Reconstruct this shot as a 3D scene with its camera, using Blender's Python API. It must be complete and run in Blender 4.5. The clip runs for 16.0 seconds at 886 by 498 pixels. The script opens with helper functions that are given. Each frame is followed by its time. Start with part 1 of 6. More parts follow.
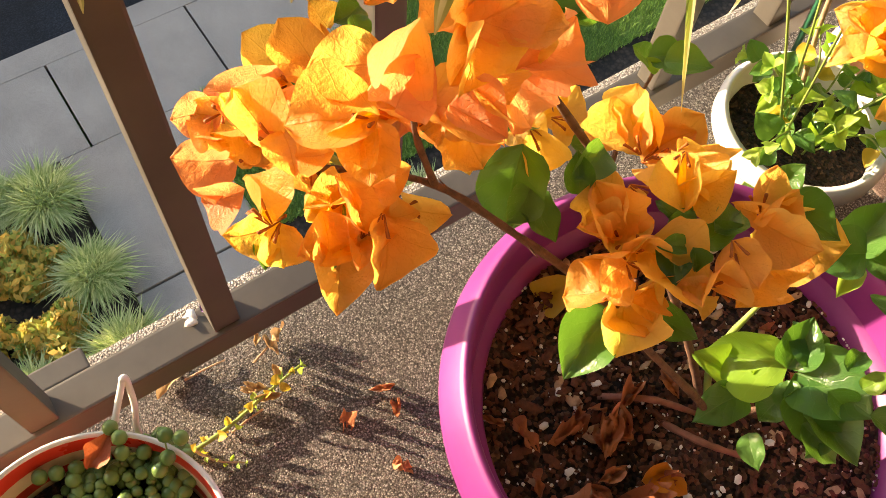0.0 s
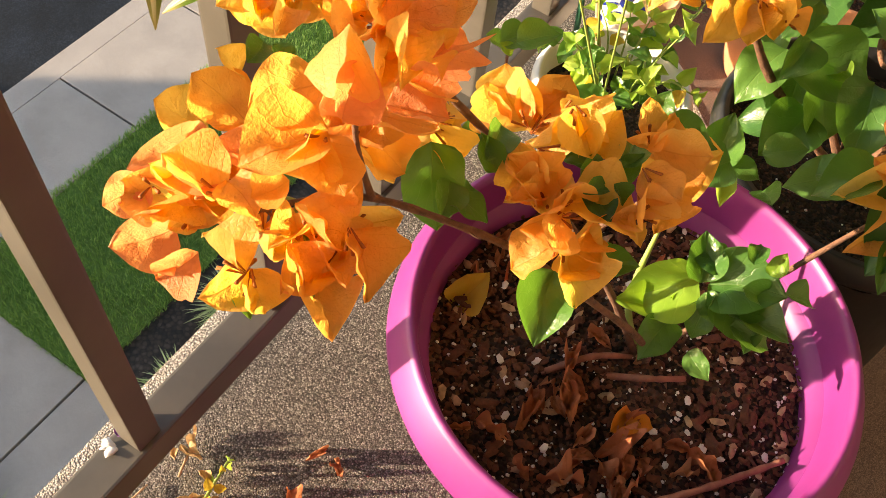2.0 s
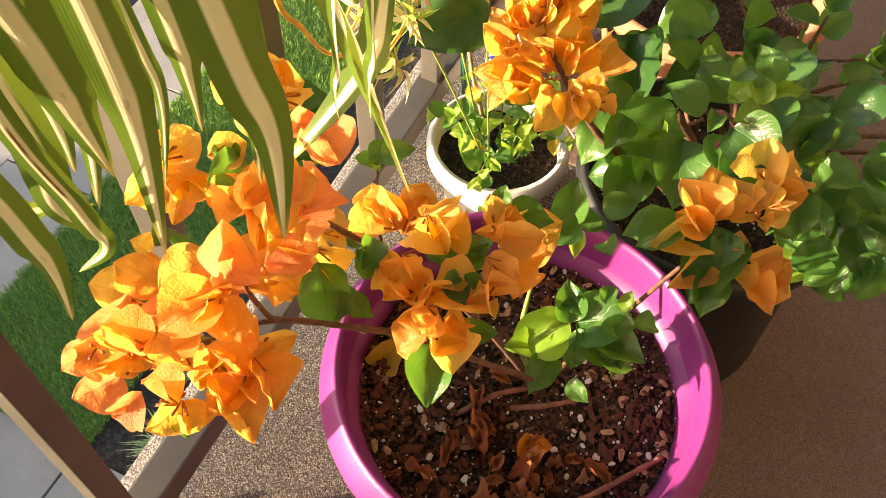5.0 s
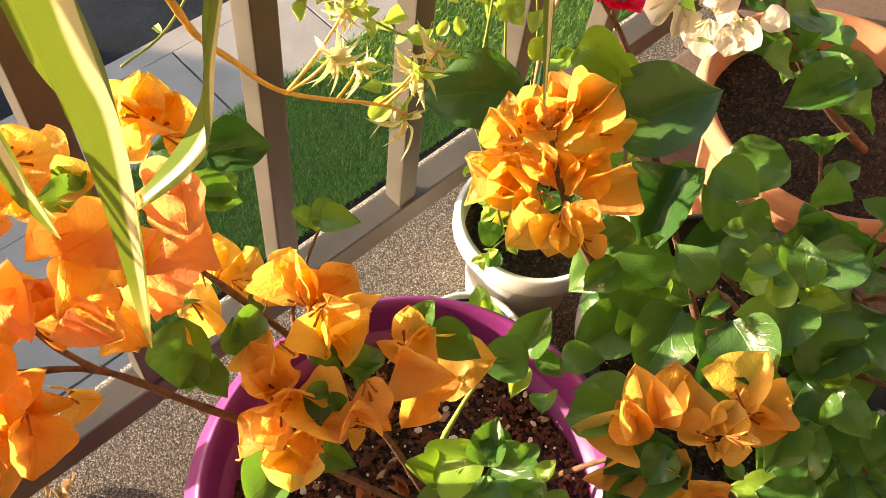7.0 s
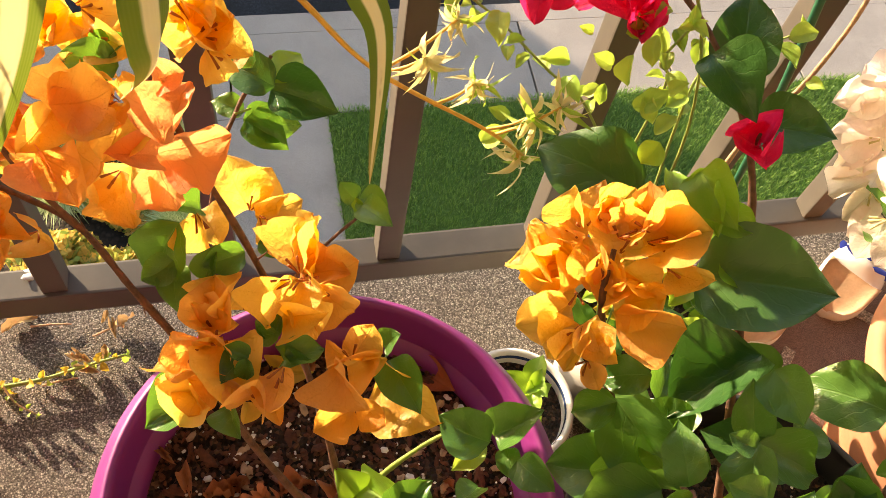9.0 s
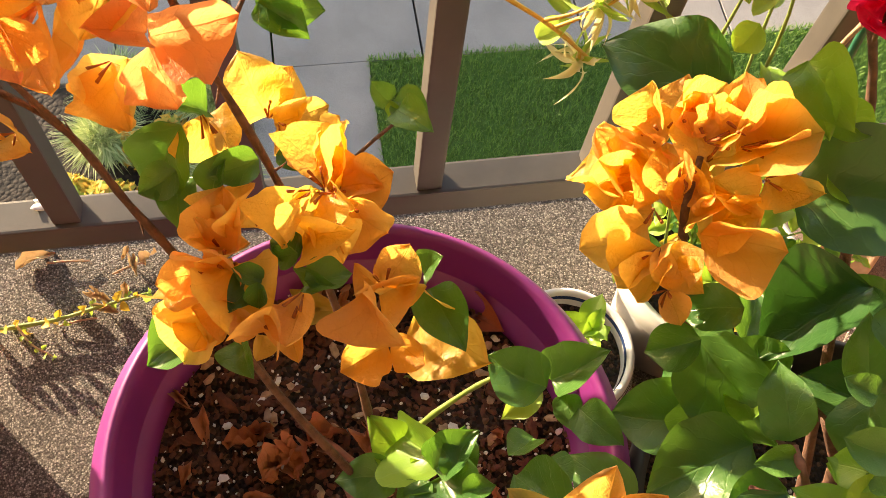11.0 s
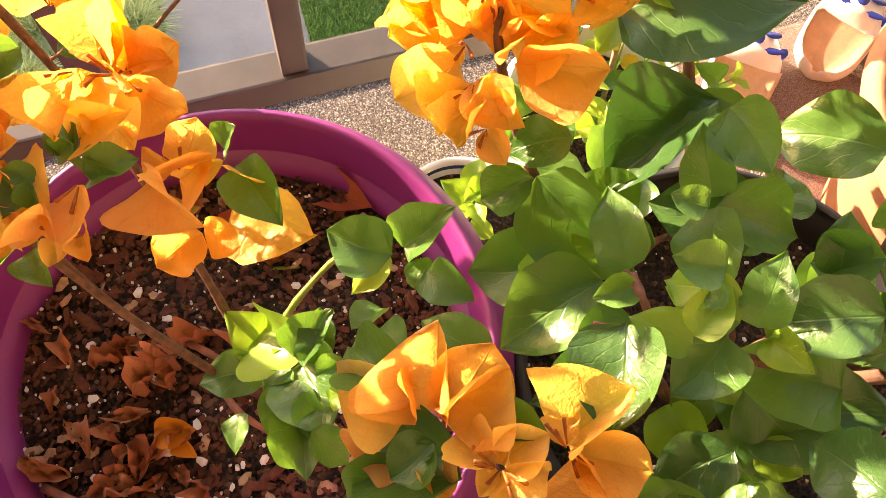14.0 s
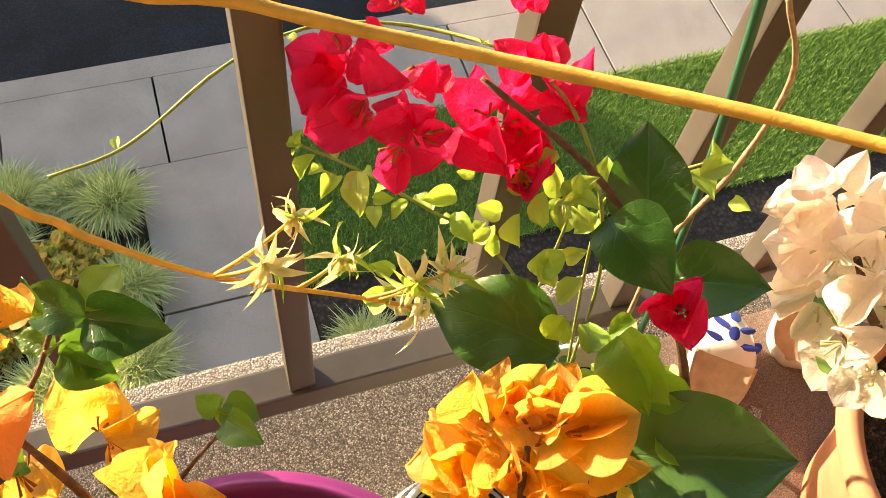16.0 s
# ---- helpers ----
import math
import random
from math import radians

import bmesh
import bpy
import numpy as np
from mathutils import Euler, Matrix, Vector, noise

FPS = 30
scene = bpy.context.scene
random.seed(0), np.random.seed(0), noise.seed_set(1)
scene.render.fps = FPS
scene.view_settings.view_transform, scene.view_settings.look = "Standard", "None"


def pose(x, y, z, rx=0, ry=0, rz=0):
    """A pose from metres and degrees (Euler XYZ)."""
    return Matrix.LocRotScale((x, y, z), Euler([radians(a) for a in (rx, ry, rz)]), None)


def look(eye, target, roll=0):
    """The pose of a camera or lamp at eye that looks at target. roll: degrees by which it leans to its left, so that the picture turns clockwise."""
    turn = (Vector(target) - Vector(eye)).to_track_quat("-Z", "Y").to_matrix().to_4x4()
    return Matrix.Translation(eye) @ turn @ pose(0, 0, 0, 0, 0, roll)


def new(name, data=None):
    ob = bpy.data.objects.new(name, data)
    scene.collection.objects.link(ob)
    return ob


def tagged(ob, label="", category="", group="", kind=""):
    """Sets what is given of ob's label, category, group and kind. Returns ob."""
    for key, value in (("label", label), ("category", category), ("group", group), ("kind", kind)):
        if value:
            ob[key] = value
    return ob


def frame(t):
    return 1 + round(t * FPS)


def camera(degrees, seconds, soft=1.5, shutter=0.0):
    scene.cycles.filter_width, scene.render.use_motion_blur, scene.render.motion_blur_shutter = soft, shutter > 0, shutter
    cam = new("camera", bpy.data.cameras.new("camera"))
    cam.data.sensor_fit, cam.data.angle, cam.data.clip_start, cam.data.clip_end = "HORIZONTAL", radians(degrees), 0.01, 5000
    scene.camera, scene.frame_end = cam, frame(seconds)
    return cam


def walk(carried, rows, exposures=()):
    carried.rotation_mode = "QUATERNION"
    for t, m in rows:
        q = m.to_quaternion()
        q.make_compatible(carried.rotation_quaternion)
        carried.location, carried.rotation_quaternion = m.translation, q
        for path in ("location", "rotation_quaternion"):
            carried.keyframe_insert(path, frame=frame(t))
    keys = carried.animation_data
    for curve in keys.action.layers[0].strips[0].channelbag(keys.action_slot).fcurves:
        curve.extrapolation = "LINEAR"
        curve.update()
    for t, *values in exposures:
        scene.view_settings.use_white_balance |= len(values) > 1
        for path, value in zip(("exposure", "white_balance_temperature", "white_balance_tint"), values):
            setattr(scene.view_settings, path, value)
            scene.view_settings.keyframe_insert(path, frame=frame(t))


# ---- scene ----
cam = camera(52.21, 16.0, soft=0.8)
PATH = [
    (0, (-0.2666, -0.0442, 0.8152), (0.2066, 0.5158, -0.6069), 7.22),
    (0.5, (-0.2724, -0.0527, 0.8209), (0.2840, 0.5565, -0.5500), 7.15),
    (1, (-0.2705, -0.0780, 0.8400), (0.3186, 0.5259, -0.5195), 6.64),
    (1.5, (-0.2957, -0.0799, 0.8403), (0.4032, 0.4349, -0.5038), 5.10),
    (2, (-0.3399, -0.0212, 0.8052), (0.4432, 0.3796, -0.5312), 8.72),
    (2.5, (-0.3178, 0.0756, 0.7290), (0.5104, 0.3333, -0.6156), 12.30),
    (3, (-0.2978, 0.1084, 0.6845), (0.4952, 0.2841, -0.6940), 11.09),
    (3.5, (-0.3114, 0.0864, 0.7241), (0.4757, 0.2412, -0.6603), 9.92),
    (4, (-0.3284, 0.0394, 0.8105), (0.4665, 0.1900, -0.5699), 10.38),
    (4.5, (-0.3396, -0.0229, 0.9003), (0.4721, 0.2385, -0.4535), 4.66),
    (5, (-0.3335, -0.0745, 0.9379), (0.4802, 0.2902, -0.3905), 2.15),
    (5.2, (-0.3321, -0.0936, 0.9441), (0.4696, 0.3042, -0.3822), 2.31),
    (7.3, (-0.1551, -0.1175, 0.9049), (0.4820, 0.4510, -0.4482), 9.98),
    (7.5, (-0.1538, -0.1078, 0.9109), (0.4314, 0.5034, -0.4470), 8.65),
    (8, (-0.1139, -0.1227, 0.9074), (0.3298, 0.5778, -0.4610), 8.99),
    (8.5, (-0.0438, -0.1604, 0.8946), (0.3533, 0.5543, -0.4807), 14.15),
    (9, (-0.0286, -0.1525, 0.9030), (0.2757, 0.5933, -0.4795), 13.82),
    (9.2, (-0.0385, -0.1416, 0.9062), (0.2218, 0.6194, -0.4770), 12.60),
    (11.5, (-0.0011, -0.1330, 0.7793), (0.2096, 0.4954, -0.6770), 9.14),
    (12, (0.0186, -0.1646, 0.7527), (0.2212, 0.3854, -0.7360), 6.66),
    (12.5, (0.0249, -0.1906, 0.7523), (0.2341, 0.3127, -0.7520), 8.41),
    (13, (0.0299, -0.2101, 0.7484), (0.2395, 0.2703, -0.7633), 8.46),
    (13.5, (0.0416, -0.1912, 0.7640), (0.2602, 0.2907, -0.7459), 8.60),
    (14, (0.0529, -0.1524, 0.7865), (0.2945, 0.3666, -0.7076), 8.51),
    (14.5, (0.0542, -0.1272, 0.7991), (0.3197, 0.4337, -0.6756), 8.69),
    (15, (0.0531, -0.0997, 0.8308), (0.3522, 0.5287, -0.6100), 8.86),
    (15.5, (0.0463, -0.0748, 0.8592), (0.3758, 0.6086, -0.5495), 9.24),
    (16, (0.0522, -0.0307, 0.8828), (0.4130, 0.6926, -0.4980), 10.02),
]
walk(cam, [(t, look(eye, target, roll)) for t, eye, target, roll in PATH], exposures=[(0.0, 1.01, 7700, 16), (1.0, 0.95, 7700, 16), (1.6, 0.94, 7700, 16), (2.5, 1.0, 7700, 16), (3.5, 0.96, 7700, 16), (4.0, 1.0, 7700, 16), (5.0, 1.10, 7700, 16), (7.5, 1.06, 7700, 17), (9.2, 1.02, 7900, 17), (11.3, 1.08, 7700, 16), (12.0, 1.4, 7700, 17), (12.5, 1.7, 8000, 24), (13.1, 2.02, 8100, 30), (13.7, 1.92, 8200, 31), (14.6, 1.34, 8100, 24), (15.3, 1.10, 8000, 17), (16.0, 1.02, 8200, 17)])

# ---- light ----
SUN = Vector((math.cos(radians(127)) * math.cos(radians(10.5)), math.sin(radians(127)) * math.cos(radians(10.5)), math.sin(radians(10.5))))
world = bpy.data.worlds.new("sky")
scene.world = world
world.use_nodes = True
sky = world.node_tree.nodes.new("ShaderNodeTexSky")
sky.sky_type, sky.sun_disc = "NISHITA", False
sky.sun_elevation = math.asin(SUN.z)
sky.sun_rotation = math.atan2(SUN.x, SUN.y)
world.node_tree.links.new(sky.outputs[0], world.node_tree.nodes["Background"].inputs[0])
world.node_tree.nodes["Background"].inputs[1].default_value = 0.27
sun = new("sun", bpy.data.lights.new("sun", "SUN"))
sun.data.energy, sun.data.angle, sun.data.color = 8.4, radians(0.55), (1.0, 0.85, 0.64)
sun.matrix_world = look(SUN * 6, (0, 0, 0))


# ---- materials ----
class Mat:
    """A node material under construction."""

    def __init__(self, name):
        self.m = bpy.data.materials.new(name)
        self.m.use_nodes = True
        self.t = self.m.node_tree
        self.b = self.t.nodes["Principled BSDF"]
        self.out = self.t.nodes["Material Output"]

    def n(self, kind, **kw):
        nd = self.t.nodes.new("ShaderNode" + kind)
        for k, v in kw.items():
            if k in nd.inputs:
                self.put(nd.inputs[k], v)
            else:
                setattr(nd, k, v)
        return nd

    def put(self, socket, v):
        if isinstance(v, bpy.types.NodeSocket):
            self.t.links.new(v, socket)
        elif isinstance(v, tuple) and len(v) == 3 and socket.type == "RGBA":
            socket.default_value = (*v, 1)
        else:
            socket.default_value = v

    def math(self, op, a, b=0.0, c=0.0):
        nd = self.n("Math", operation=op)
        for s, v in zip(nd.inputs, (a, b, c)):
            self.put(s, v)
        return nd.outputs[0]

    def ramp(self, fac, *stops):
        nd = self.n("ValToRGB")
        self.put(nd.inputs[0], fac)
        e = nd.color_ramp.elements
        while len(e) < len(stops):
            e.new(0.5)
        for el, (p, c) in zip(e, stops):
            el.position, el.color = p, ((*c, 1) if isinstance(c, tuple) else (c, c, c, 1))
        return nd.outputs[0]

    def mix(self, fac, a, b, blend="MIX"):
        nd = self.n("Mix", data_type="RGBA", blend_type=blend)
        self.put(nd.inputs[0], fac)
        self.put(nd.inputs[6], a)
        self.put(nd.inputs[7], b)
        return nd.outputs[2]

    def coords(self, which="Object"):
        return self.n("TexCoord").outputs[which]

    def noise(self, vec, scale, detail=4.0, rough=0.55):
        return self.n("TexNoise", Vector=vec, Scale=scale, Detail=detail, Roughness=rough).outputs[0]

    def bump(self, height, strength=0.3, distance=0.002):
        return self.n("Bump", Height=height, Strength=strength, Distance=distance).outputs[0]

    def set(self, **kw):
        for k, v in kw.items():
            self.put(self.b.inputs[k.replace("_", " ")], v)
        return self.m


def plain(name, colour, rough=0.5, vary=0.18, scale=30.0, bump=0.15, metal=0.0, dist=0.001):
    """A painted, moulded or fired surface with stains at two scales."""
    k = Mat(name)
    p = k.n("NewGeometry").outputs["Position"]
    big, fine = k.noise(p, scale), k.noise(p, scale * 9)
    dark = tuple(c * (1 - vary) for c in colour)
    light = tuple(min(1, c * (1 + vary * 0.6)) for c in colour)
    col = k.mix(k.ramp(big, (0.35, 0.0), (0.65, 1.0)), dark, light)
    col = k.mix(k.math("MULTIPLY", fine, vary), col, tuple(c * 0.55 for c in colour))
    return k.set(Base_Color=col, Roughness=k.math("MULTIPLY_ADD", big, 0.25, rough - 0.12), Metallic=metal, Normal=k.bump(fine, bump, dist))


def foliage(name, lo, hi, glow, share=0.35, rough=0.42, veins=0.35, vein=(0.3, 0.42, 0.12), ribs=6.0, crinkle=0.25, spec=0.5):
    """Thin leaf tissue: colour differs from leaf to leaf, light passes through, ribs show."""
    k = Mat(name)
    uv = k.n("SeparateXYZ", Vector=k.coords("UV"))
    u, v = uv.outputs[0], uv.outputs[1]
    side = k.math("ABSOLUTE", k.math("SUBTRACT", u, 0.5))
    rnd = k.n("ObjectInfo").outputs["Random"]
    grain = k.noise(k.coords("Object"), 13.0, 2.0)
    blot = k.noise(k.n("NewGeometry").outputs["Position"], 45.0, 2.0)
    col = k.mix(k.math("ADD", k.math("MULTIPLY", rnd, 0.75), k.math("MULTIPLY", k.math("SUBTRACT", blot, 0.5), 0.9)), lo, hi)
    mid = k.ramp(side, (0.0, 1.0), (0.022, 0.0))
    bent = k.math("ADD", v, k.math("MULTIPLY", k.math("SUBTRACT", k.noise(k.coords("UV"), 3.5, 2.0), 0.5), 0.22))
    wave = k.math("FRACT", k.math("SUBTRACT", k.math("MULTIPLY", bent, ribs), k.math("MULTIPLY", k.math("POWER", side, 0.8), ribs * 0.75)))
    rib = k.ramp(k.math("ABSOLUTE", k.math("SUBTRACT", wave, 0.5)), (0.0, 1.0), (0.07, 0.0))
    net = k.n("TexVoronoi", feature="DISTANCE_TO_EDGE", Vector=k.coords("Object"), Scale=11.0).outputs["Distance"]
    net = k.ramp(net, (0.0, 1.0), (0.06, 0.0))
    line = k.math("MAXIMUM", mid, k.math("MAXIMUM", k.math("MULTIPLY", rib, 0.42), k.math("MULTIPLY", net, 0.16 * crinkle)))
    col = k.mix(k.math("MULTIPLY", line, veins), col, vein)
    h = k.math("ADD", k.math("MULTIPLY", grain, crinkle), k.math("MULTIPLY", line, -0.3))
    nrm = k.bump(h, 0.25 + 0.6 * crinkle, 0.0017)
    k.set(Base_Color=col, Roughness=rough, Normal=nrm)
    k.put(k.b.inputs["Specular IOR Level"], spec)
    tr = k.n("BsdfTranslucent", Color=k.mix(0.7, col, glow), Normal=nrm)
    mx = k.n("MixShader")
    k.put(mx.inputs[0], share)
    k.t.links.new(k.b.outputs[0], mx.inputs[1])
    k.t.links.new(tr.outputs[0], mx.inputs[2])
    k.t.links.new(mx.outputs[0], k.out.inputs[0])
    return k.m


def aggregate(name, tones, scale, bump=0.9, rough=0.8, stain=(0.5, 1.0), spec=0.4):
    """Concrete with exposed small stones: every stone has its own tone and stands proud."""
    k = Mat(name)
    p = k.n("NewGeometry").outputs["Position"]
    cell = k.n("TexVoronoi", Vector=p, Scale=scale)
    tone = k.n("SeparateColor", Color=cell.outputs["Color"]).outputs[0]
    col = k.ramp(tone, *[(i / (len(tones) - 1), c) for i, c in enumerate(tones)])
    gap = k.ramp(cell.outputs["Distance"], (0.3, 0.0), (0.75, 1.0))
    col = k.mix(k.math("MULTIPLY", gap, 0.75), col, tuple(c * 0.45 for c in tones[0]))
    worn = k.ramp(k.noise(p, 3.5, 5.0), (0.35, stain[0]), (0.65, stain[1]))
    col = k.mix(1.0, col, worn, "MULTIPLY")
    h = k.math("ADD", k.math("MULTIPLY", gap, -1.0), k.math("MULTIPLY", k.noise(p, scale * 3), 0.3))
    k.put(k.b.inputs["Specular IOR Level"], spec)
    return k.set(Base_Color=col, Roughness=rough, Normal=k.bump(h, bump, 0.0022))


# Paler copy of the pebbled concrete, with sunlight put into its tones.
SUNLIT_PEBBLE = aggregate("sunlit pebbled concrete", [(0.34, 0.30, 0.26), (0.58, 0.53, 0.47), (0.74, 0.70, 0.64), (0.86, 0.84, 0.80)], 480.0, bump=1.0, stain=(0.8, 1.0))
PEBBLE = aggregate("pebbled concrete", [(0.085, 0.073, 0.062), (0.22, 0.192, 0.165), (0.34, 0.30, 0.26), (0.70, 0.65, 0.58)], 640.0, bump=1.0, stain=(0.6, 1.0))
CONCRETE = aggregate("broom finished concrete", [(0.44, 0.40, 0.365), (0.465, 0.42, 0.38), (0.485, 0.44, 0.405)], 420.0, bump=0.06, stain=(0.80, 1.0))
ASPHALT = aggregate("asphalt", [(0.008, 0.015, 0.026), (0.013, 0.021, 0.034), (0.022, 0.031, 0.046)], 120.0, bump=0.15, rough=0.75, spec=0.2)
MULCH = aggregate("dark bark mulch", [(0.02, 0.014, 0.01), (0.045, 0.03, 0.02), (0.08, 0.055, 0.04)], 45.0)
# Floor concrete as it looks in shade: reddish, smooth, shade put into the colour.
SHADED_FLOOR = aggregate("shaded floor concrete", [(0.20, 0.142, 0.115), (0.28, 0.20, 0.165), (0.36, 0.265, 0.22)], 900.0, bump=0.25, stain=(0.75, 1.0))
STUCCO = plain("tan stucco", (0.19, 0.15, 0.11), 0.9, 0.1, 5.0, 0.5)
RAIL = plain("taupe painted steel", (0.088, 0.079, 0.067), 0.5, 0.22, 14.0, 0.12)
PURPLE = plain("purple moulded plastic", (0.245, 0.030, 0.195), 0.46, 0.12, 12.0, 0.08)
BLACK = plain("black nursery plastic", (0.018, 0.018, 0.02), 0.45, 0.2, 20.0, 0.1)
WHITE = plain("white glazed ceramic", (0.78, 0.77, 0.74), 0.22, 0.06, 14.0, 0.03)
NAVY = plain("navy stripe glaze", (0.03, 0.06, 0.15), 0.2, 0.1, 14.0, 0.03)
BLUE = plain("cobalt blue glaze", (0.03, 0.05, 0.32), 0.2, 0.1, 20.0, 0.03)
TERRA = plain("terracotta", (0.55, 0.24, 0.13), 0.8, 0.2, 16.0, 0.35)
REDGLAZE = plain("red enamel", (0.62, 0.05, 0.03), 0.3, 0.1, 16.0, 0.05)
CREAM = plain("cream enamel", (0.74, 0.64, 0.44), 0.35, 0.1, 18.0, 0.05)
BARK = plain("brown bark", (0.19, 0.092, 0.055), 0.75, 0.45, 160.0, 1.0)
GREENSTEM = plain("green stem", (0.26, 0.36, 0.08), 0.5, 0.2, 80.0, 0.3)
STRAW = plain("yellow runner", (0.72, 0.44, 0.09), 0.5, 0.2, 90.0, 0.3)
DRY = foliage("dry papery bract", (0.40, 0.135, 0.06), (0.66, 0.31, 0.16), (0.5, 0.16, 0.06), 0.15, 0.75, 0.4, (0.16, 0.05, 0.02), 5.0, 0.9, 0.25)
DEADWOOD = plain("reddish dead twig", (0.33, 0.14, 0.09), 0.8, 0.3, 120.0, 0.6)
PERLITE = plain("white perlite", (0.80, 0.78, 0.74), 0.9, 0.1, 300.0, 0.4)
CHIP = plain("pale wood chip", (0.50, 0.33, 0.20), 0.85, 0.3, 200.0, 0.6)
BARKCHIP = plain("dark bark chip", (0.15, 0.052, 0.027), 0.85, 0.4, 200.0, 0.7)
STAKE = plain("green coated stake", (0.02, 0.13, 0.07), 0.4, 0.15, 40.0, 0.1)
WOODSHOE = plain("worn clog wood", (0.62, 0.44, 0.28), 0.6, 0.25, 40.0, 0.3)
PEARL = foliage("pearl succulent", (0.10, 0.20, 0.05), (0.22, 0.34, 0.10), (0.3, 0.5, 0.1), 0.12, 0.3, 0.0, (0.2, 0.3, 0.1), 1.0, 0.1)

ORANGE = foliage("orange bract", (0.89, 0.40, 0.10), (0.92, 0.545, 0.21), (0.95, 0.54, 0.08), 0.64, 0.42, 0.34, (0.55, 0.14, 0.01), 5.0, 0.75, 0.4)
YELLOW = foliage("yellow orange bract", (0.90, 0.50, 0.12), (0.92, 0.64, 0.25), (0.95, 0.67, 0.09), 0.64, 0.42, 0.34, (0.6, 0.22, 0.01), 5.0, 0.75, 0.4)
CORAL = foliage("coral bract", (0.88, 0.335, 0.135), (0.91, 0.465, 0.245), (0.95, 0.42, 0.13), 0.62, 0.42, 0.34, (0.5, 0.1, 0.02), 5.0, 0.7, 0.4)
RED = foliage("crimson bract", (0.78, 0.02, 0.08), (0.88, 0.05, 0.20), (1.0, 0.03, 0.16), 0.52, 0.4, 0.4, (0.35, 0.0, 0.03), 6.0, 0.7, 0.3)
PALE = foliage("cream pink bract", (0.94, 0.92, 0.74), (0.95, 0.72, 0.78), (1.0, 0.93, 0.84), 0.68, 0.45, 0.4, (0.6, 0.4, 0.25), 6.0, 0.7, 0.3)
LEAF = foliage("bougainvillea leaf", (0.034, 0.115, 0.024), (0.125, 0.27, 0.06), (0.26, 0.60, 0.05), 0.30, 0.29, 0.26, (0.19, 0.33, 0.09), 5.0, 0.45)
LIGHTLEAF = foliage("young leaf", (0.13, 0.29, 0.03), (0.27, 0.43, 0.06), (0.50, 0.82, 0.06), 0.38, 0.38, 0.2, (0.45, 0.55, 0.18), 6.0, 0.3)
DARKLEAF = foliage("dark broad leaf", (0.030, 0.095, 0.024), (0.060, 0.145, 0.036), (0.10, 0.36, 0.03), 0.2, 0.30, 0.3, (0.11, 0.22, 0.06), 6.0, 0.5)
LIME = foliage("yellowing vine leaf", (0.24, 0.42, 0.06), (0.46, 0.58, 0.14), (0.58, 0.82, 0.10), 0.4, 0.45, 0.3, (0.55, 0.6, 0.25), 5.0, 0.3)
OLDLEAF = foliage("yellowed leaf", (0.55, 0.36, 0.04), (0.66, 0.48, 0.08), (0.9, 0.7, 0.08), 0.35, 0.5, 0.3, (0.4, 0.25, 0.05), 5.0, 0.4)
AMBER = foliage("amber dead leaf", (0.62, 0.24, 0.02), (0.72, 0.33, 0.04), (0.8, 0.3, 0.03), 0.2, 0.5, 0.3, (0.3, 0.1, 0.01), 5.0, 0.4)
DRYLEAF = foliage("dry brown leaf", (0.46, 0.115, 0.045), (0.58, 0.185, 0.075), (0.7, 0.17, 0.05), 0.2, 0.6, 0.4, (0.2, 0.06, 0.02), 5.0, 0.7)
TUBE = plain("withered flower tube", (0.42, 0.12, 0.02), 0.7, 0.3, 200.0, 0.2)
PALETUBE = plain("cream flower tube", (0.70, 0.64, 0.30), 0.6, 0.2, 200.0, 0.2)


def soil_material(name, scale, gain):
    """Crumbly potting soil; scale: crumbs to the metre, gain: how light it is."""
    k = Mat(name)
    p = k.n("NewGeometry").outputs["Position"]
    cell = k.n("TexVoronoi", Vector=p, Scale=scale)
    tone = k.n("SeparateColor", Color=cell.outputs["Color"]).outputs[0]
    col = k.ramp(tone, *[(at, tuple(c * gain for c in tint)) for at, tint in ((0.0, (0.012, 0.007, 0.005)), (0.5, (0.04, 0.02, 0.012)), (0.85, (0.11, 0.052, 0.03)), (1.0, (0.24, 0.12, 0.07)))])
    h = k.math("ADD", k.math("MULTIPLY", cell.outputs["Distance"], -1.0), k.noise(p, 120.0, 6.0))
    return k.set(Base_Color=col, Roughness=0.95, Normal=k.bump(h, 1.0, 0.004))


SOIL = soil_material("potting soil", 300.0, 0.9)
DARKSOIL = soil_material("finer darker potting soil", 330.0, 0.5)


def lawn_material():
    k = Mat("mown lawn")
    p = k.n("NewGeometry").outputs["Position"]
    col = k.mix(k.noise(p, 60.0, 6.0), (0.05, 0.14, 0.02), (0.18, 0.34, 0.06))
    col = k.mix(k.ramp(k.noise(p, 2.2, 4.0), (0.4, 0.0), (0.7, 0.5)), col, (0.16, 0.20, 0.05))
    return k.set(Base_Color=col, Roughness=0.8, Normal=k.bump(k.noise(p, 90.0, 6.0), 1.0, 0.02))


LAWN = lawn_material()


def grass_material(name, lo, hi):
    k = Mat(name)
    col = k.mix(k.n("NewGeometry").outputs["Random Per Island"], lo, hi)
    k.set(Base_Color=col, Roughness=0.6)
    tr = k.n("BsdfTranslucent", Color=col)
    mx = k.n("MixShader", Fac=0.3)
    k.t.links.new(k.b.outputs[0], mx.inputs[1])
    k.t.links.new(tr.outputs[0], mx.inputs[2])
    k.t.links.new(mx.outputs[0], k.out.inputs[0])
    return k.m


BLADE = grass_material("grass blades", (0.06, 0.17, 0.02), (0.26, 0.44, 0.08))
SEDGE = grass_material("grey green sedge", (0.26, 0.38, 0.11), (0.76, 0.80, 0.42))
